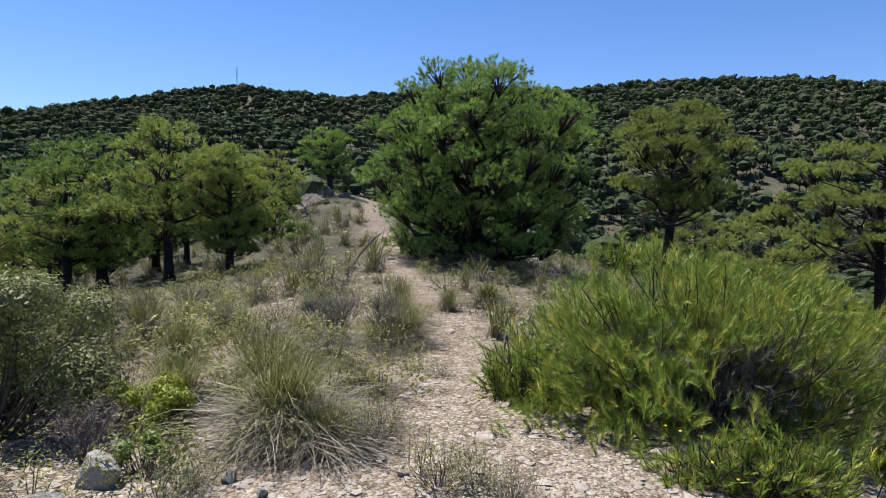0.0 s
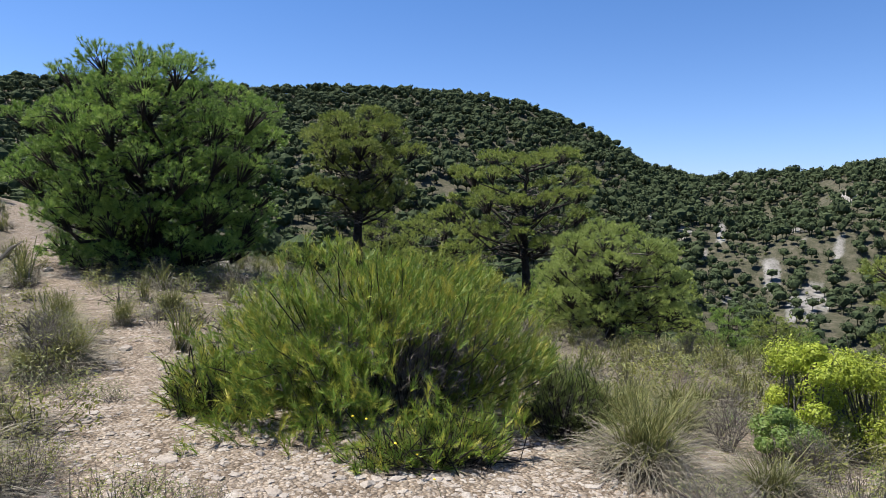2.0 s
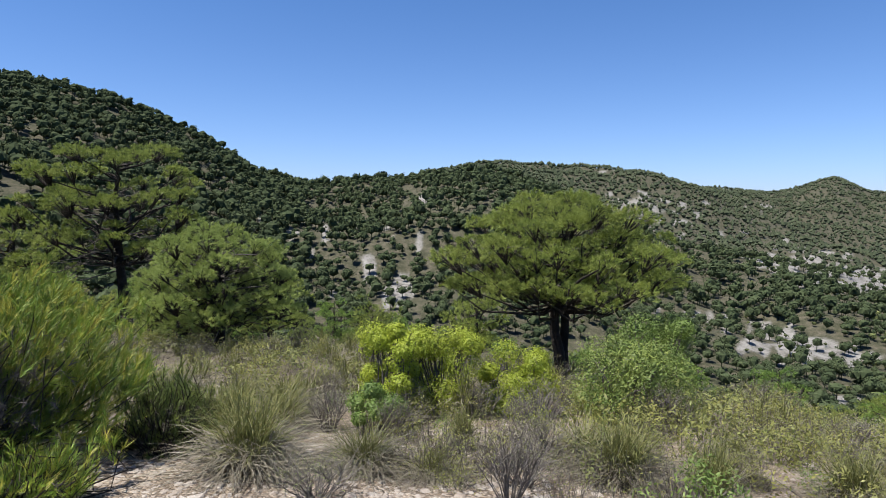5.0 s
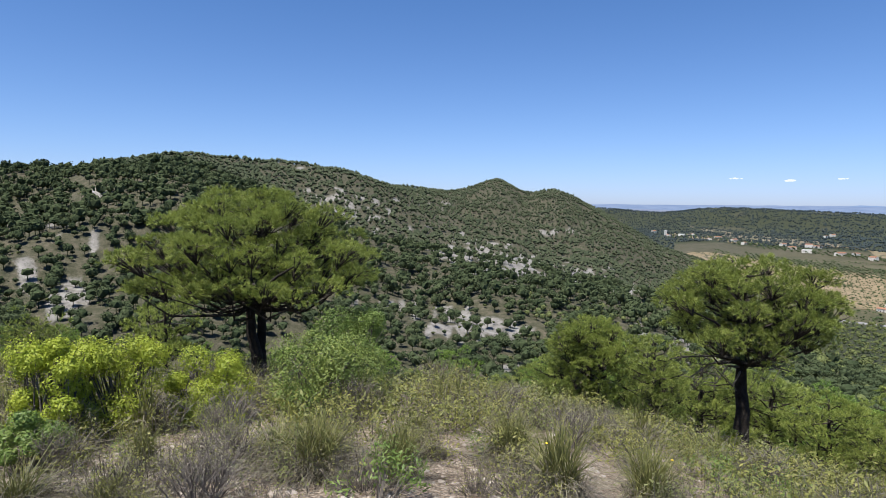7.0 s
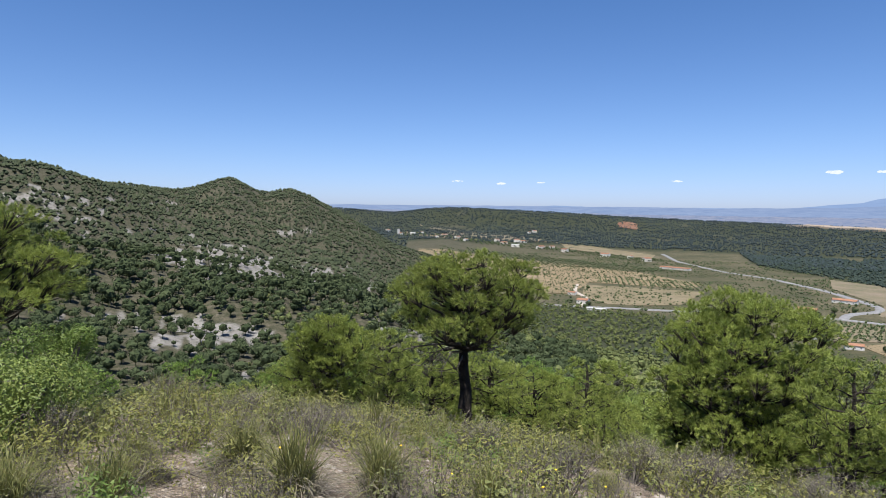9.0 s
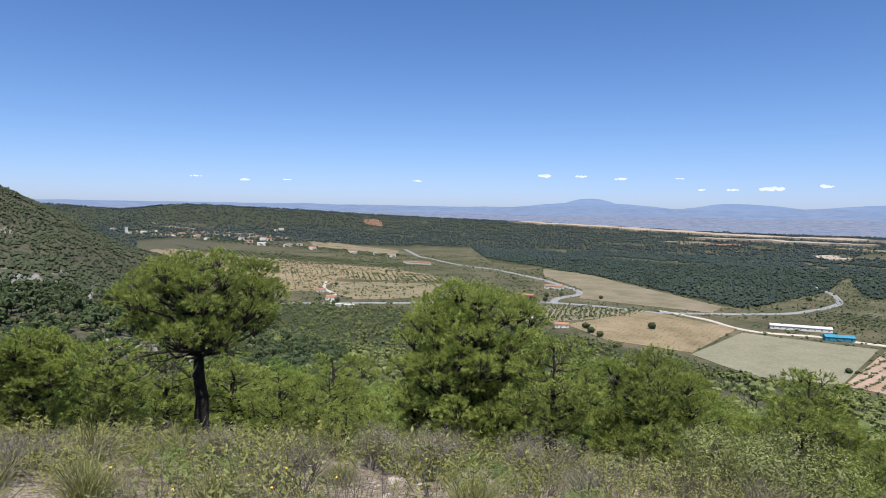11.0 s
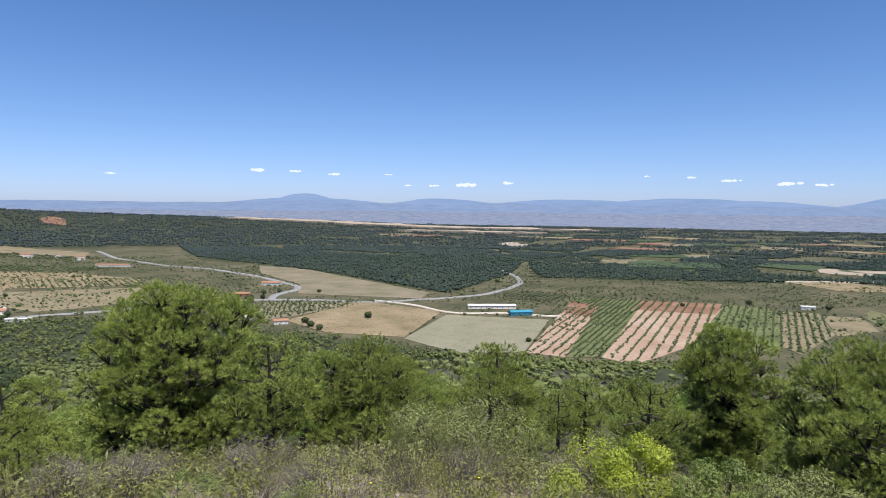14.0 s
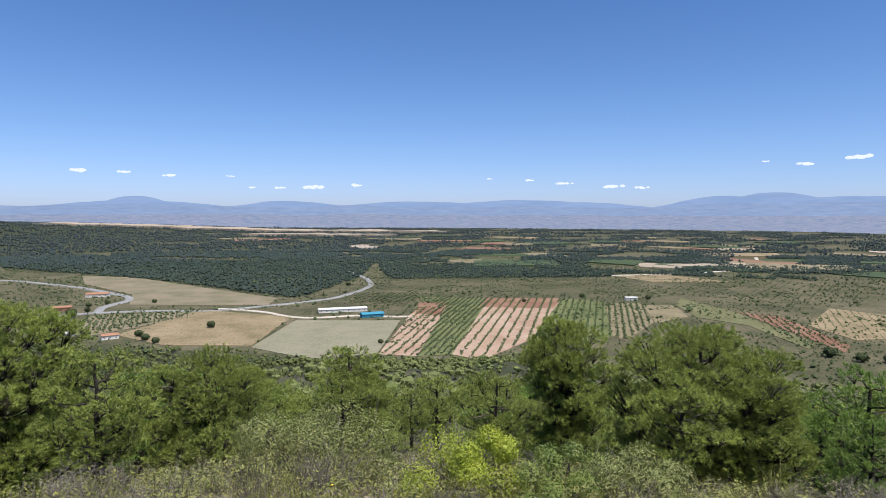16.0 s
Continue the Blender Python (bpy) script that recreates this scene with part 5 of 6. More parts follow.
DARKFIELD = soil("dark_green_crop", (0.02765, 0.04345, 0.01975), (0.04345, 0.06715, 0.02765), (0.0632, 0.0869, 0.03555))
PALEFIELD = soil("bleached_stubble", (0.234, 0.185, 0.136), (0.308, 0.253, 0.197), (0.370, 0.308, 0.253))
STUBBLE = soil("weathered_quarry_face", (0.20, 0.16, 0.12), (0.33, 0.27, 0.215), (0.42, 0.355, 0.295), 0.05)
TARMAC = grainy("worn_pale_asphalt", [(0.3, (0.1738, 0.1738, 0.1817)), (0.7, (0.2686, 0.2686, 0.2726))], 0.2)
TRACKDUST = grainy("white_track_dust", [(0.3, (0.3792, 0.3318, 0.2844)), (0.7, (0.4898, 0.4424, 0.395))], 0.2)
OLIVE = leafy("orchard_leaves", (0.04345, 0.06715, 0.0237), (0.08295, 0.1106, 0.04345), (0.1185, 0.1422, 0.0711), 0.05, 0.15)


def field(name, corners, mat, label, lift=0.6):
    """A plot laid over the plain, following its slight rise and fall, with a low earth edge."""
    bm = bmesh.new()
    top = [bm.verts.new((x, y, 0)) for x, y in corners]
    bm.faces.new(top)
    bmesh.ops.triangulate(bm, faces=bm.faces[:])
    for _ in range(3):
        bmesh.ops.subdivide_edges(bm, edges=[e for e in bm.edges if e.calc_length() > 60], cuts=1, use_grid_fill=True)
    bmesh.ops.triangulate(bm, faces=bm.faces[:])
    for v in bm.verts:
        v.co.z = float(ground_z(v.co.x, v.co.y)) + lift
    rim = [e for e in bm.edges if e.is_boundary]
    made = bmesh.ops.extrude_edge_only(bm, edges=rim)["geom"]
    for v in made:
        if isinstance(v, bmesh.types.BMVert):
            v.co.z -= lift + 1.0
    bmesh.ops.recalc_face_normals(bm, faces=bm.faces[:])
    me = bpy.data.meshes.new(name)
    bm.to_mesh(me)
    bm.free()
    if me.polygons and me.polygons[0].normal.z < 0:
        me.flip_normals()
    me.materials.append(mat)
    return tagged(new(name, me), label, "field", kind="structure")


def orchard(name, corners, heading, row, step, size, seed, label, mat=None):
    """Trees in rows over a plot."""
    g = np.random.default_rng(seed)
    c = np.array(corners, float)
    mid, reach = c.mean(0), np.ptp(c, axis=0).max() * 0.8
    u, w = np.meshgrid(np.arange(-reach, reach, step), np.arange(-reach, reach, row))
    u, w = u.ravel() + g.normal(0, 0.12, u.size) * step, w.ravel() + g.normal(0, 0.05, w.size) * row
    h = radians(heading)
    x = mid[0] + u * math.sin(h) + w * math.cos(h)
    y = mid[1] + u * math.cos(h) - w * math.sin(h)
    ok = inside(x, y, corners) & (g.uniform(0, 1, x.size) < 0.94)
    p = np.stack([x[ok], y[ok], ground_z(x[ok], y[ok]) + 0.5], 1)
    v, t = far_crown(g, 0, 4)
    v, t = strewn(v, t, p, size * g.uniform(0.6, 1.25, len(p)), g.uniform(0, 6.28, len(p)), g.uniform(0.7, 1.0, len(p)))
    return tagged(new(name, mesh_of(name, v, t, mat or OLIVE)), label, "orchard", kind="stuff")


def ragged(x, y, long, wide, turn, seed):
    """An uneven outline round a point."""
    g = np.random.default_rng(seed)
    c, w = math.cos(radians(turn)), math.sin(radians(turn))
    out = []
    for k in range(16):
        a, r = k * 6.2832 / 16, float(g.uniform(0.65, 1.15))
        u, v = long * r * math.cos(a), wide * r * math.sin(a)
        out.append((x + u * c - v * w, y + u * w + v * c))
    return out


MEADOW = [(295, -832), (152, -850), (141, -645), (204, -615), (285, -661)]
YOUNG = [(461, -900), (309, -858), (288, -669), (385, -657), (473, -704)]
GROVE = [(592, -823), (456, -890), (453, -826), (497, -701), (529, -697)]
DRY = [(966, -1324), (825, -1307), (397, -1037), (385, -961), (602, -933), (668, -1046), (851, -1176)]
ROWS_A = [(148, -961), (102, -967), (97, -638), (139, -643)]
ROWS_B = [(168, -1088), (38, -1083), (62, -652), (97, -638), (102, -961)]
ROWS_C = [(38, -1083), (-86, -1099), (-23, -744), (31, -626), (62, -652)]
ROWS_D = [(-86, -1099), (-151, -1060), (-122, -777), (-87, -733), (-23, -744)]
ROWS_E = [(-151, -1050), (-208, -1054), (-192, -879), (-133, -748), (-122, -777)]
field("green_meadow", MEADOW, GREYGREEN, "grey-green mown meadow")
field("young_orchard_plot", YOUNG, TAN, "tan soil planted with young trees")
field("olive_plot", GROVE, STRAWFIELD, "dry soil under an olive grove")
field("dry_meadow", DRY, STRAWFIELD, "dry straw-coloured meadow between roads")
field("pale_row_plot", ROWS_A, PINKSOIL, "pale pink soil between orchard rows")
field("green_row_plot", ROWS_B, GREENFIELD, "green strip under orchard rows")
field("pink_row_plot", ROWS_C, PINKSOIL, "pale pink soil between olive rows")
field("red_row_head", [(42, -1083), (-84, -1099), (-64, -985), (50, -985)], REDSOIL, "red soil at the head of the orchard", 0.9)
field("red_row_patch", [(150, -1020), (104, -1022), (102, -900), (140, -905)], REDSOIL, "red soil between young rows", 0.9)
field("red_brown_plot", ROWS_D, GREENFIELD, "green and red soil under rows")
field("grey_row_plot", ROWS_E, BROWNSOIL, "grey-brown soil under olive rows")
field("brown_plot", [(-208, -1035), (-257, -1036), (-251, -928), (-193, -870)], BROWNSOIL, "bare ploughed brown plot")
field("yellow_meadow", [(-290, -1125), (-332, -983), (-349, -765), (-325, -726), (-311, -868), (-262, -925), (-262, -1040)], YELLOWGREEN, "yellow-green meadow")
field("red_scrub_plot", [(-336, -983), (-384, -944), (-379, -750), (-356, -713), (-352, -765)], REDSOIL, "reddish scrub ground with olive trees")
field("grid_plot", [(-491, -1036), (-542, -979), (-442, -795), (-402, -781), (-390, -877)], TAN, "tan soil with a grid of young trees")
field("ploughed_plot", [(1723, -577), (1745, -802), (1448, -930), (1218, -1010), (990, -985), (945, -910), (1099, -781), (957, -644), (1000, -560), (1198, -520)], TAN, "broad tan ploughed field")
field("brown_meadow", [(1065, -747), (895, -895), (785, -735), (800, -673), (832, -628), (927, -645)], BROWNSOIL, "bare brown field above the road")
field("reddish_plot", [(2138, -1371), (1651, -1431), (1539, -1323), (1846, -1219)], BROWNSOIL, "reddish fallow field behind the village")
field("far_pale_plot", [(2750, -1120), (2600, -1300), (2250, -1260), (2400, -1080)], STRAWFIELD, "pale fallow fields behind the village")
field("pale_strip_plot", [(3244, -1180), (2369, -1364), (2059, -1338), (2418, -1122)], STRAWFIELD, "pale green and straw strips behind the village", 1.1)
field("upper_strip_plot", [(2927, -1010), (2253, -1094), (2195, -927), (2660, -892)], TAN, "tan strip field beside the village")
field("red_hill_plot", ragged(2770, -2205, 130, 60, -30, 5), REDSOIL, "red ploughed plot between the woods", 5.0)
field("quarry_plot", ragged(568, -2375, 60, 95, 10, 6), STUBBLE, "bare pale quarry among the woods", 6.0)
field("tan_knoll_plot", [(-236, -1472), (-338, -1537), (-468, -1389), (-301, -1367)], TAN, "dry tan plot on the heath")
orchard("olive_grove", GROVE, 60, 9, 7, 5.0, 201, "olive trees in close rows")
orchard("young_trees", YOUNG, 78, 11, 7, 1.8, 202, "rows of young trees on tan soil")
orchard("orchard_rows", ROWS_A, 184, 10.5, 4.8, 4.0, 203, "rows of orchard trees on pale soil")
orchard("green_rows", ROWS_B, 186, 7.5, 4.5, 4.6, 204, "rows of leafy orchard trees")
orchard("olive_rows", ROWS_C, 186, 12.5, 4.8, 4.3, 205, "well spaced rows of olive trees on pink soil")
orchard("mixed_rows", ROWS_D, 188, 9.5, 4.6, 4.2, 206, "rows of orchard trees on reddish soil")
orchard("grey_olive_rows", ROWS_E, 188, 8.5, 4.6, 4.4, 207, "rows of grey-green olive trees")
orchard("scrub_olives", [(-336, -983), (-384, -944), (-379, -750), (-330, -680), (-325, -803)], 190, 8, 8, 4.0, 208, "olive trees on red scrub ground")
orchard("grid_trees", [(-491, -1036), (-542, -979), (-442, -795), (-402, -781), (-390, -877)], 200, 9, 7, 2.0, 209, "grid of small young trees")
orchard("ploughed_trees", [(1700, -620), (1725, -802), (1448, -915), (1218, -990), (1010, -985), (1099, -781), (967, -644), (1010, -570), (1198, -540)], 120, 14, 9, 2.2, 210, "grid of seedlings on the ploughed field")
orchard("hedge_trees", [(1927, -865), (1226, -1112), (1178, -1077), (1369, -870), (1785, -826)], 110, 12, 9, 6.5, 211, "strip of green almond trees")
orchard("almond_trees", [(1195, -863), (989, -1014), (908, -892), (1068, -786)], 125, 11, 9, 5.5, 212, "rows of green almond trees")
orchard("upper_trees", [(290, -1120), (171, -1120), (155, -1002), (250, -1000)], 186, 10, 6, 5.0, 213, "dark green orchard above the farm")
orchard("village_trees", [(2800, -960), (1450, -1290), (1420, -1190), (2600, -860)], 110, 17, 14, 9.0, 214, "dark garden trees among the village houses", WOODS)
def dotted(name, n, size, seed, label):
    """Single bushes dotted over the heath and waste ground of the plain."""
    g = np.random.default_rng(seed)
    p = spots(n, 112, 214, 640, 2000, g, 0.5)
    p = p[(waves(p[:, 0], p[:, 1], seed, 260.0, 4) > -0.35) & ~inside(p[:, 0], p[:, 1], MEADOW) & ~inside(p[:, 0], p[:, 1], YOUNG) & ~inside(p[:, 0], p[:, 1], ROWS_C) & ~inside(p[:, 0], p[:, 1], DRY)]
    v, t = far_crown(g, 0, 0)
    v, t = strewn(v, t, p, size * g.lognormal(0, 0.4, len(p)), g.uniform(0, 6.28, len(p)), g.uniform(0.5, 0.9, len(p)))
    return tagged(new(name, mesh_of(name, v, t, WOODS)), label, "bushes", kind="stuff")


dotted("plain_bushes", 42000, 2.8, 216, "scattered bushes on the heath of the plain")
orchard("heath_bushes", [(300, -1400), (-650, -1420), (-620, -1120), (330, -1160)], 30, 16, 13, 3.0, 215, "low bushes on the heath")


# the patchwork of far fields
g = np.random.default_rng(77)
palette = [REDSOIL, TAN, DARKFIELD, PALEFIELD, BROWNSOIL, REDSOIL, DARKFIELD, TAN, DARKFIELD, BROWNSOIL]
for k in range(150):
    b, r = radians(g.uniform(150, 212)), g.uniform(1720, 3300)
    cx, cy = r * math.sin(b), r * math.cos(b)
    if belt(np.array([cx]), np.array([cy]))[0] > 0.5:
        continue
    ln, wd, tw = g.uniform(50, 140), g.uniform(30, 80), b + radians(g.uniform(60, 120))
    ux, uy = math.sin(tw), math.cos(tw)
    sk = g.uniform(-0.4, 0.4)
    field("far_plot", [(cx + (a * ln + c * sk * wd) * ux - c * wd * uy, cy + (a * ln + c * sk * wd) * uy + c * wd * ux) for a, c in ((-1, -1), (1, -1), (1, 1), (-1, 1))],
          palette[int(g.integers(0, len(palette)))], "distant farmed plot on the plain", 1.5 + 0.02 * k)
for b, r, ln, wd in ((147, 3900, 420, 60), (152, 3850, 380, 70), (157, 3800, 420, 60), (163, 3700, 420, 80), (169, 3650, 320, 50), (160, 3300, 220, 40), (166, 3250, 200, 40)):
    cx, cy = r * math.sin(radians(b)), r * math.cos(radians(b))
    ux, uy = math.cos(radians(b)), -math.sin(radians(b))
    field("stubble_plot", [(cx + a * ln * ux - c * wd * uy, cy + a * ln * uy + c * wd * ux) for a, c in ((-1, -1), (1, -1), (0.8, 1), (-0.7, 1))], PALEFIELD, "bleached stubble field along the ridge", 10.0)


def road(name, line, width, mat, label, lift=1.2):
    """A road bed along a line, its crown a little proud of the fields."""
    p = np.array(line, float)
    s = np.concatenate([[0], np.cumsum(np.linalg.norm(np.diff(p, axis=0), axis=1))])
    q = np.linspace(0, s[-1], max(12, int(s[-1] / 14)))
    c = np.stack([np.interp(q, s, p[:, 0]), np.interp(q, s, p[:, 1])], 1)
    for _ in range(4):
        c[1:-1] = (c[:-2] + 2 * c[1:-1] + c[2:]) / 4
    d = np.gradient(c, axis=0)
    d /= np.linalg.norm(d, axis=1, keepdims=True)
    side = np.stack([-d[:, 1], d[:, 0]], 1)
    rows = []
    for off, h in ((-0.62, -1.6), (-0.5, 0.0), (0.0, 0.1), (0.5, 0.0), (0.62, -1.6)):
        e = c + side * width * off
        rows.append(np.stack([e[:, 0], e[:, 1], ground_z(c[:, 0], c[:, 1]) + lift + h], 1))
    n = len(c)
    v = np.concatenate(rows)
    t = []
    for k in range(4):
        i = np.arange(n - 1)[:, None] + k * n
        t += [i + [[0, n, n + 1]], i + [[0, n + 1, 1]]]
    t = np.concatenate(t)[:, ::-1]
    return tagged(new(name, mesh_of(name, v, t, mat, True)), label, "road", kind="structure")


road("road", [(1674, -1482), (1429, -1320), (1172, -1223), (1014, -1205), (828, -1131), (655, -1019), (626, -975), (630, -903), (600, -854)], 11, TARMAC, "pale asphalt country road winding across the plain")
road("lower_road", [(900, -480), (820, -573), (788, -619), (749, -666), (651, -819), (600, -854), (536, -882), (446, -888), (353, -982), (302, -1048), (281, -1158), (280, -1245), (319, -1364), (393, -1496)], 9, TARMAC, "pale asphalt road below the hill")
road("farm_track", [(446, -915), (364, -898), (305, -849), (261, -856), (214, -892), (180, -872), (140, -884)], 6, TRACKDUST, "white gravel track to the farm")
road("house_track", [(817, -565), (890, -633), (984, -667), (1072, -734)], 6, TRACKDUST, "white gravel track between the fields")
road("far_track", [(-200, -1480), (-420, -1560), (-640, -1700), (-800, -2200)], 9, TRACKDUST, "pale track crossing the heath")

WALLWHITE = grainy("whitewashed_wall", [(0.3, (0.636, 0.607, 0.559)), (0.7, (0.771, 0.752, 0.713))], 0.4)
ROOFTILE = grainy("clay_roof_tiles", [(0.3, (0.2528, 0.1185, 0.0711)), (0.7, (0.3634, 0.2054, 0.1343))], 0.5)
SHEETROOF = grainy("pale_sheet_roof", [(0.3, (0.395, 0.395, 0.3871)), (0.7, (0.5214, 0.5135, 0.4977))], 0.3)
BLUEWALL = grainy("turquoise_painted_sheet", [(0.3, (0.0316, 0.1738, 0.2686)), (0.7, (0.0553, 0.2528, 0.3634))], 0.4)
GLASSDARK = grainy("dark_window_glass", [(0.3, (0.0158, 0.01975, 0.0237)), (0.7, (0.0395, 0.0474, 0.0553))], 0.5, rough=0.2)


def slab(name, size, at, mat, parent, label="", ridge=0.0):
    """A box with softened edges; ridge lifts its middle line into a gable."""
    bm = bmesh.new()
    bmesh.ops.create_cube(bm, size=1.0)
    bmesh.ops.scale(bm, vec=size, verts=bm.verts[:])
    if ridge:
        bmesh.ops.bisect_plane(bm, geom=bm.verts[:] + bm.edges[:] + bm.faces[:], plane_co=(0, 0, 0), plane_no=(0, 1, 0))
        for v in bm.verts:
            if abs(v.co.y) < 1e-4 and (v.co.z > 0 or ridge < 0):
                v.co.z += abs(ridge)
    bmesh.ops.translate(bm, vec=at, verts=bm.verts[:])
    bmesh.ops.bevel(bm, geom=bm.edges[:], offset=min(size) * 0.04, segments=1, affect="EDGES")
    me = bpy.data.meshes.new(name)
    bm.to_mesh(me)
    bm.free()
    me.materials.append(mat)
    return part(name, me, parent, label)


def house(label, x, y, w, d, h, turn, wall, roof, category="house", windows=2, name="house"):
    root = tagged(new(name), label, category)
    root.matrix_world = pose(x, y, float(ground_z(x, y)) + 0.3, 0, 0, turn)
    slab("wall", (w, d, h), (0, 0, h / 2), wall, root, ridge=d * 0.2)
    slab("roof", (w + 0.8, d + 1.2, 0.35), (0, 0, h + 0.25), roof, root, ridge=-d * 0.2)
    for k in range(windows):
        for s in (-1, 1):
            slab("window", (1.4, 0.15, 1.3), ((k + 0.5) / windows * w - w / 2, s * (d / 2 + 0.04), h * 0.55), GLASSDARK, root)
    slab("door", (1.2, 0.16, 2.1), (w * 0.08, d / 2 + 0.05, 1.05), GLASSDARK, root)
    return root


shed = house("long white livestock shed with pale sheet roof", 250, -912, 72, 11, 4.5, 23, WALLWHITE, SHEETROOF, "shed", 9, "farm_shed")
house("turquoise sheet-metal farm building beside the shed", 197, -874, 32, 12, 4.5, 28, BLUEWALL, BLUEWALL, "barn", 4, "barn")
house("long clay-roofed shed beside the road", 1253, -1151, 80, 11, 4.5, 20, WALLWHITE, ROOFTILE, "shed", 8, "farm_shed")
house("clay-roofed farm building by the road bend", 710, -1013, 36, 13, 5.0, 20, WALLWHITE, ROOFTILE, "barn", 4, "barn")
house("clay-roofed farmhouse by the road", 668, -870, 26, 10, 4.5, 30, ROOFTILE, ROOFTILE, windows=3)
house("pale-roofed farmhouse below the wood", 527, -690, 20, 9, 4.0, 10, WALLWHITE, SHEETROOF, windows=3)
house("red and white farmhouse among trees", 465, -682, 18, 10, 4.5, 40, WALLWHITE, ROOFTILE, windows=3)
house("white farm hut beyond the orchard", -200, -1090, 20, 8, 4.5, 5, WALLWHITE, SHEETROOF, windows=2)
house("white house with clay roof by the track", 850, -594, 18, 12, 6.0, 35, WALLWHITE, ROOFTILE, windows=3)
house("small clay-roofed house by the track", 945, -637, 14, 9, 4.5, 30, WALLWHITE, ROOFTILE, windows=2)
house("low pale farm wall and shed", 783, -571, 30, 6, 3.0, 30, WALLWHITE, SHEETROOF, windows=3)
g = np.random.default_rng(88)
for x, y in ((2806, -875), (2645, -883), (2622, -932), (2647, -986), (2313, -922), (2444, -1007), (2277, -996), (2198, -996), (2210, -1136), (2076, -1095), (2114, -1171), (2133, -1212),
             (1949, -1075), (1862, -1123), (1869, -1173), (1737, -1138), (1601, -1196), (1550, -1249), (1460, -1236), (2618, -1516), (2655, -1566)):
    ob = house("distant village house with clay roof", x, y, float(g.uniform(18, 30)), float(g.uniform(12, 16)), float(g.uniform(6, 10)), float(g.uniform(0, 180)), WALLWHITE, ROOFTILE if g.uniform() < 0.75 else SHEETROOF, windows=3)
    tagged(ob, group="village houses")
tower = tagged(new("water_tower"), "slim white tower at the edge of the village", "tower")
tower.location = (2650, -875, float(ground_z(2650, -875)))
slab("shaft", (9, 9, 22), (0, 0, 11), WALLWHITE, tower)
slab("cap", (11, 11, 2.5), (0, 0, 23), WALLWHITE, tower)

# lone dark oaks on the fields
for k, (x, y, s) in enumerate(((383, -766, 10), (612, -815, 14), (327, -1234, 9), (-20, -1045, 7), (440, -700, 9), (420, -680, 9), (400, -668, 8), (510, -700, 8), (148, -700, 6), (-120, -1108, 9), (-230, -1100, 9), (575, -960, 7), (640, -935, 7),
                               (-330, -690, 12), (-350, -670, 11), (-375, -668, 10), (870, -600, 8), (830, -590, 8), (810, -570, 8), (620, -860, 8), (650, -905, 8))):
    g = np.random.default_rng(300 + k)
    root = tagged(new("oak_tree"), "lone dark round-headed oak tree in the fields", "oak tree", "oaks on the plain")
    root.location = (x, y, float(ground_z(x, y)))
    part("trunk", mesh_of("trunk", *tube([[0, 0, -0.5], [0.1, 0, 0.2 * s], [0.2, 0.1, 0.5 * s]], [0.05 * s, 0.04 * s, 0.02 * s], 6), BARK, True), root)
    d = g.normal(0, 1, (420, 3))
    d /= np.linalg.norm(d, axis=1, keepdims=True)
    w = 1 + 0.15 * np.sin(5 * d[:, :1] + k) * np.sin(6 * d[:, 1:2])
    c = leaves(d * [0.5, 0.5, 0.36] * s * w + [0, 0, 0.5 * s], d, 0.09 * s, g, 0.2, 0.7)
    v, t = ball(2, g, 0.06, 0.72)
    part("crown", mesh_of("crown", *joined([(v * 0.45 * s + [0, 0, 0.5 * s], t), c]), WOODS), root)

# the radio mast on the northern hill
mast = tagged(new("radio_mast"), "thin lattice radio mast on the wooded hilltop", "radio mast")
mast.location = place(-17.2, 478)
for a in range(3):
    dx, dy = 0.5 * math.cos(a * 2.094), 0.5 * math.sin(a * 2.094)
    part("leg", mesh_of("leg", *tube([[dx, dy, -1], [dx * 0.7, dy * 0.7, 20]], [0.07, 0.05], 4), BARK), mast)
for h in range(2, 19, 3):
    part("brace", mesh_of("brace", *tube([[0.5, 0, h], [-0.25, 0.43, h + 1], [-0.25, -0.43, h + 2], [0.5, 0, h + 3]], [0.03] * 4, 3), BARK), mast)


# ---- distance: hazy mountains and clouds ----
# haze is put into these colours, and the surface glows to hold them
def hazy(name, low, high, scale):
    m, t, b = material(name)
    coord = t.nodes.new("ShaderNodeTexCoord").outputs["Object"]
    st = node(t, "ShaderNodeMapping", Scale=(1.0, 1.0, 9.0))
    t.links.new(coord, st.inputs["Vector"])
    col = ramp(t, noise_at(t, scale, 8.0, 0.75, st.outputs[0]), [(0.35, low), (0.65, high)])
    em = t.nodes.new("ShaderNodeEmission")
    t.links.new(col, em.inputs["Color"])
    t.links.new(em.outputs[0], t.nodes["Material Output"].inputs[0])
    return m


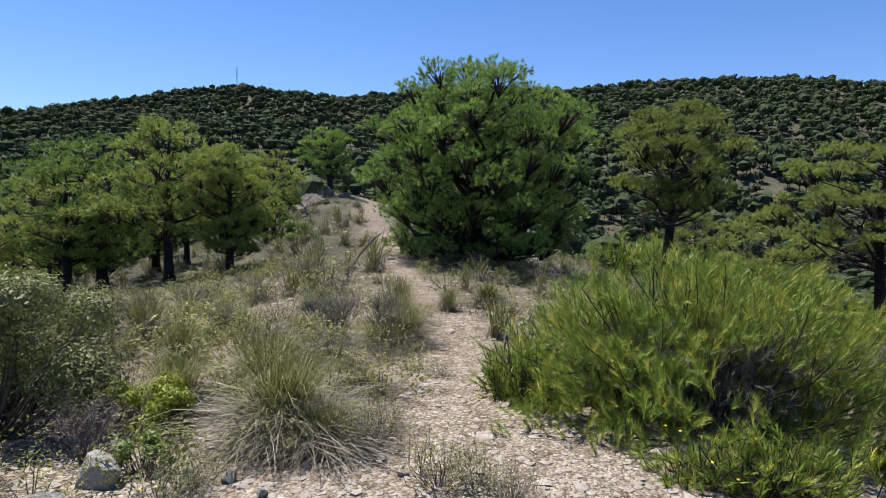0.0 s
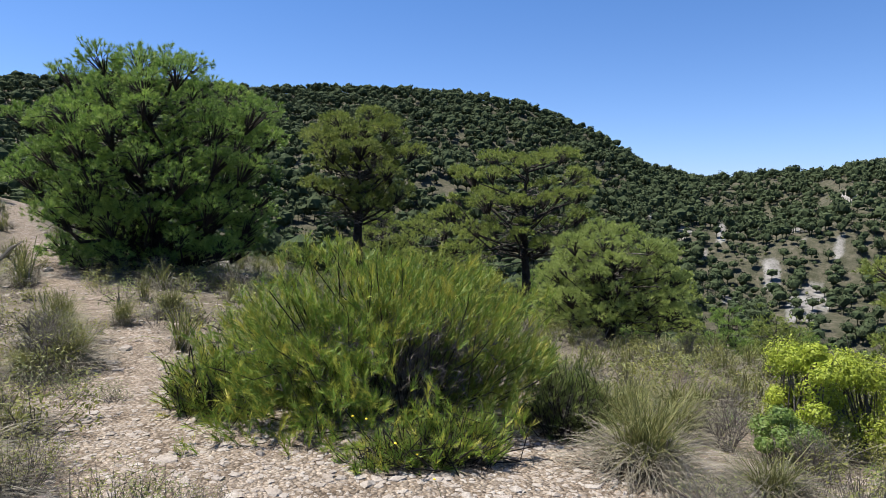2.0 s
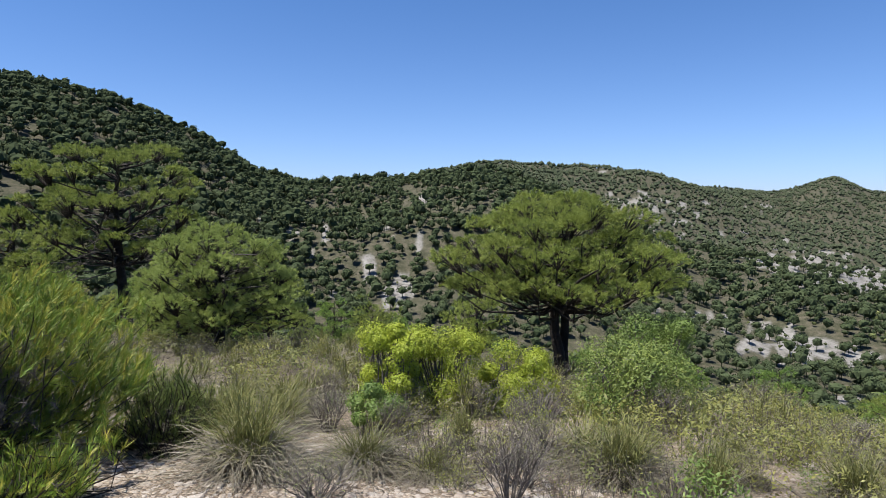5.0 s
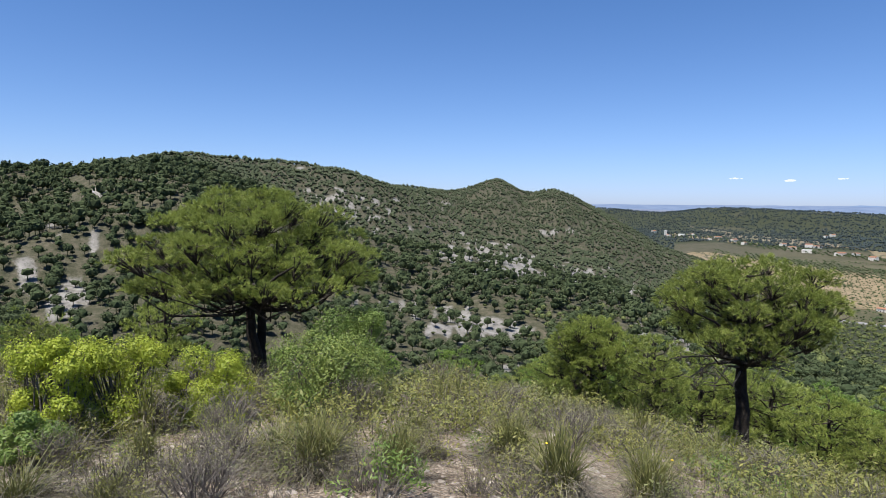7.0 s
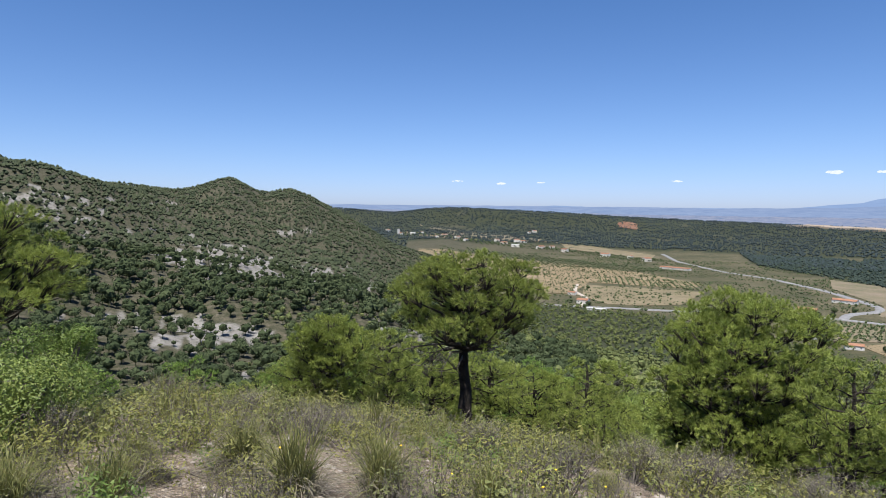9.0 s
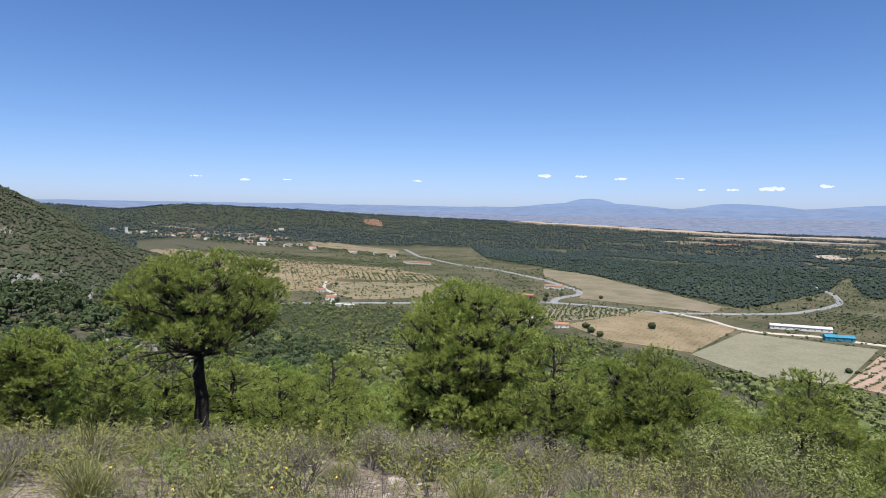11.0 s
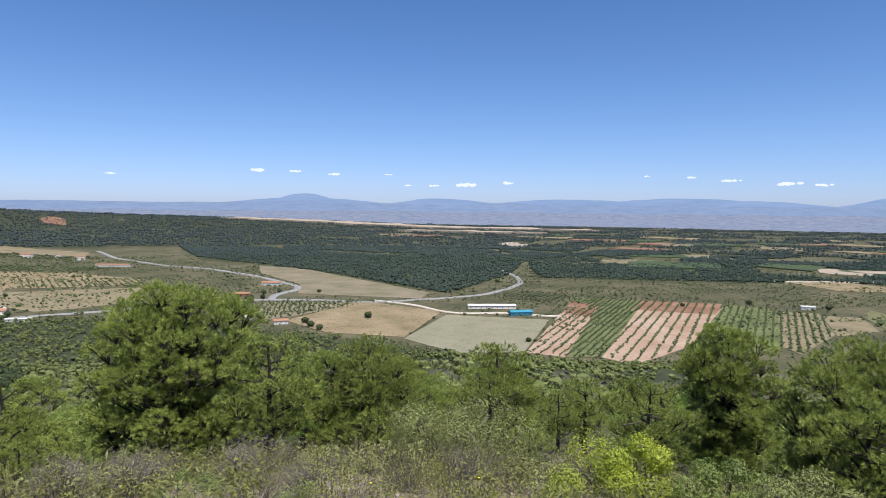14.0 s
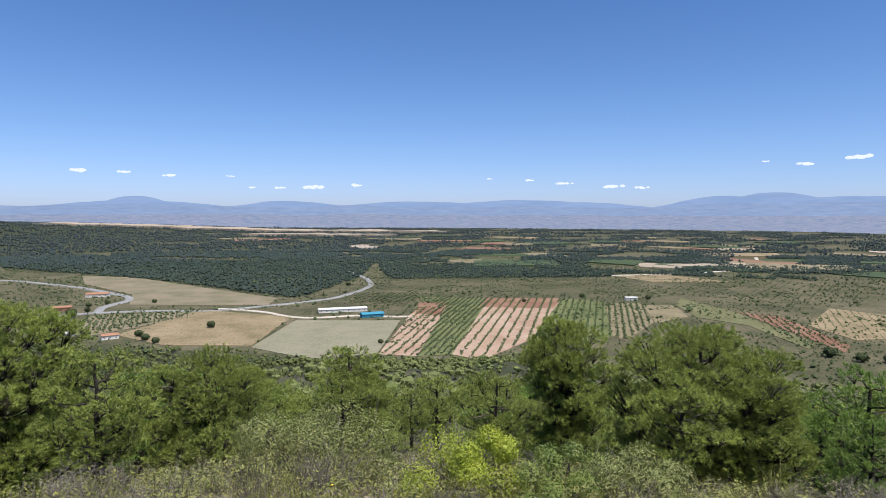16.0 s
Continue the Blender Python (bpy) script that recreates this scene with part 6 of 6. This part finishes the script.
def range_of(name, radius, peaks, low, mat, label, seed):
    """A far mountain range on an arc: a skyline with peaks, and broken slopes below it."""
    az = np.arange(92, 232, 0.2)
    x, y = radius * np.sin(np.radians(az)), radius * np.cos(np.radians(az))
    n = waves(x, y, seed, 900.0, 5)
    el = (0.22 if low > -2.3 else -0.45) + n * 0.10
    for a, e, w in peaks:
        el = np.maximum(el, e * np.exp(-np.abs((az - a) / w) ** 2.4) + n * 0.07)
    rows = []
    for f in np.linspace(0, 1, 10):
        rr = radius - (1 - f) * 160
        z = 1.6 + rr * np.tan(np.radians(low + (el - low) * f)) + (0 < f < 1) * waves(x * 1.7, y * 1.7 + f * 900, seed + 1, 500.0, 4) * 6
        rows.append(np.stack([rr * np.sin(np.radians(az)), rr * np.cos(np.radians(az)), z], 1))
    k = len(az)
    v = np.concatenate(rows)
    i = (np.arange(9)[:, None] * k + np.arange(k - 1)[None]).reshape(-1, 1)
    t = np.concatenate([i + [[0, 1, k + 1]], i + [[0, k + 1, k]]])
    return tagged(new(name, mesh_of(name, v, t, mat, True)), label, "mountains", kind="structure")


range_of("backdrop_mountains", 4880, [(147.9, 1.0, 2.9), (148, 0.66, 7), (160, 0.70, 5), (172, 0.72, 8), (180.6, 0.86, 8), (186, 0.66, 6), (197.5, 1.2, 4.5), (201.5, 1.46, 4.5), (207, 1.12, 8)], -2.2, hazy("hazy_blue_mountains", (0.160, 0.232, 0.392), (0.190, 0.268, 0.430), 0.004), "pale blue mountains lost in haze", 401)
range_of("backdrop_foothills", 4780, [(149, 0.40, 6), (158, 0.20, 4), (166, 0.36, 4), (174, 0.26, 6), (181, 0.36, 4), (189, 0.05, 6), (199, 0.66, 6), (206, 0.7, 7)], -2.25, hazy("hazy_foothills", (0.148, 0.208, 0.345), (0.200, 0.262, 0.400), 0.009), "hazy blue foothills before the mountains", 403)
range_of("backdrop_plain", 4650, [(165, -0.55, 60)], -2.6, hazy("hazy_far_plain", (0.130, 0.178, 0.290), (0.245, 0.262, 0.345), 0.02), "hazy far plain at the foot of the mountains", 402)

CLOUD, tree_, b_ = material("cloud_white")
b_.inputs["Base Color"].default_value = (0.95, 0.95, 0.95, 1)
b_.inputs["Roughness"].default_value = 1.0
thin = tree_.nodes.new("ShaderNodeMixShader")
tree_.links.new(ramp(tree_, noise_at(tree_, 0.03, 6.0, 0.75), [(0.33, (0, 0, 0)), (0.58, (0.9, 0.9, 0.9))]), thin.inputs[0])
# the clouds give off their own pale light instead of catching the sun
glow_ = tree_.nodes.new("ShaderNodeEmission")
glow_.inputs["Color"].default_value, glow_.inputs["Strength"].default_value = (0.72, 0.78, 0.90, 1), 0.74
tree_.links.new(tree_.nodes.new("ShaderNodeBsdfTransparent").outputs[0], thin.inputs[1])
tree_.links.new(glow_.outputs[0], thin.inputs[2])
tree_.links.new(thin.outputs[0], tree_.nodes["Material Output"].inputs[0])
for k, (a, e, w) in enumerate(((144.0, 2.95, 1.7), (147.1, 2.95, 1.1), (150.5, 2.75, 1.2), (155.3, 2.8, 0.6), (157.0, 1.85, 0.9), (159.3, 1.85, 1.0), (162.5, 1.9, 2.0), (166.0, 2.1, 1.6), (177.9, 2.75, 0.6),
                               (181.5, 2.6, 1.0), (184.5, 2.3, 1.3), (188.5, 2.0, 1.7), (191.0, 1.9, 1.2), (200.5, 3.9, 0.7), (203.5, 3.6, 1.3), (207.0, 4.0, 1.9), (113.5, 2.4, 0.8), (117.5, 2.2, 1.1), (121.0, 2.3, 0.7), (132.5, 2.4, 0.9))):
    g = np.random.default_rng(500 + k)
    size = 4950 * radians(w) / 2
    pieces = []
    for _ in range(16):
        v, t = ball(2, g, 0.05, 0.5)
        s = size * g.uniform(0.10, 0.28)
        pieces.append((v * s * [1, 1, 1.0] + [g.normal(0, 0.38) * size, g.uniform(-0.3, 0.3) * size, g.uniform(0, 0.16) * size], t))
    ob = tagged(new("backdrop_cloud", mesh_of("backdrop_cloud", *joined(pieces), CLOUD, True)), "small white fair-weather cloud low over the mountains", "cloud", kind="structure")
    ob.matrix_world = pose(4600 * math.sin(radians(a)), 4600 * math.cos(radians(a)), 1.6 + 4600 * math.tan(radians(e)), 0, 0, -a)
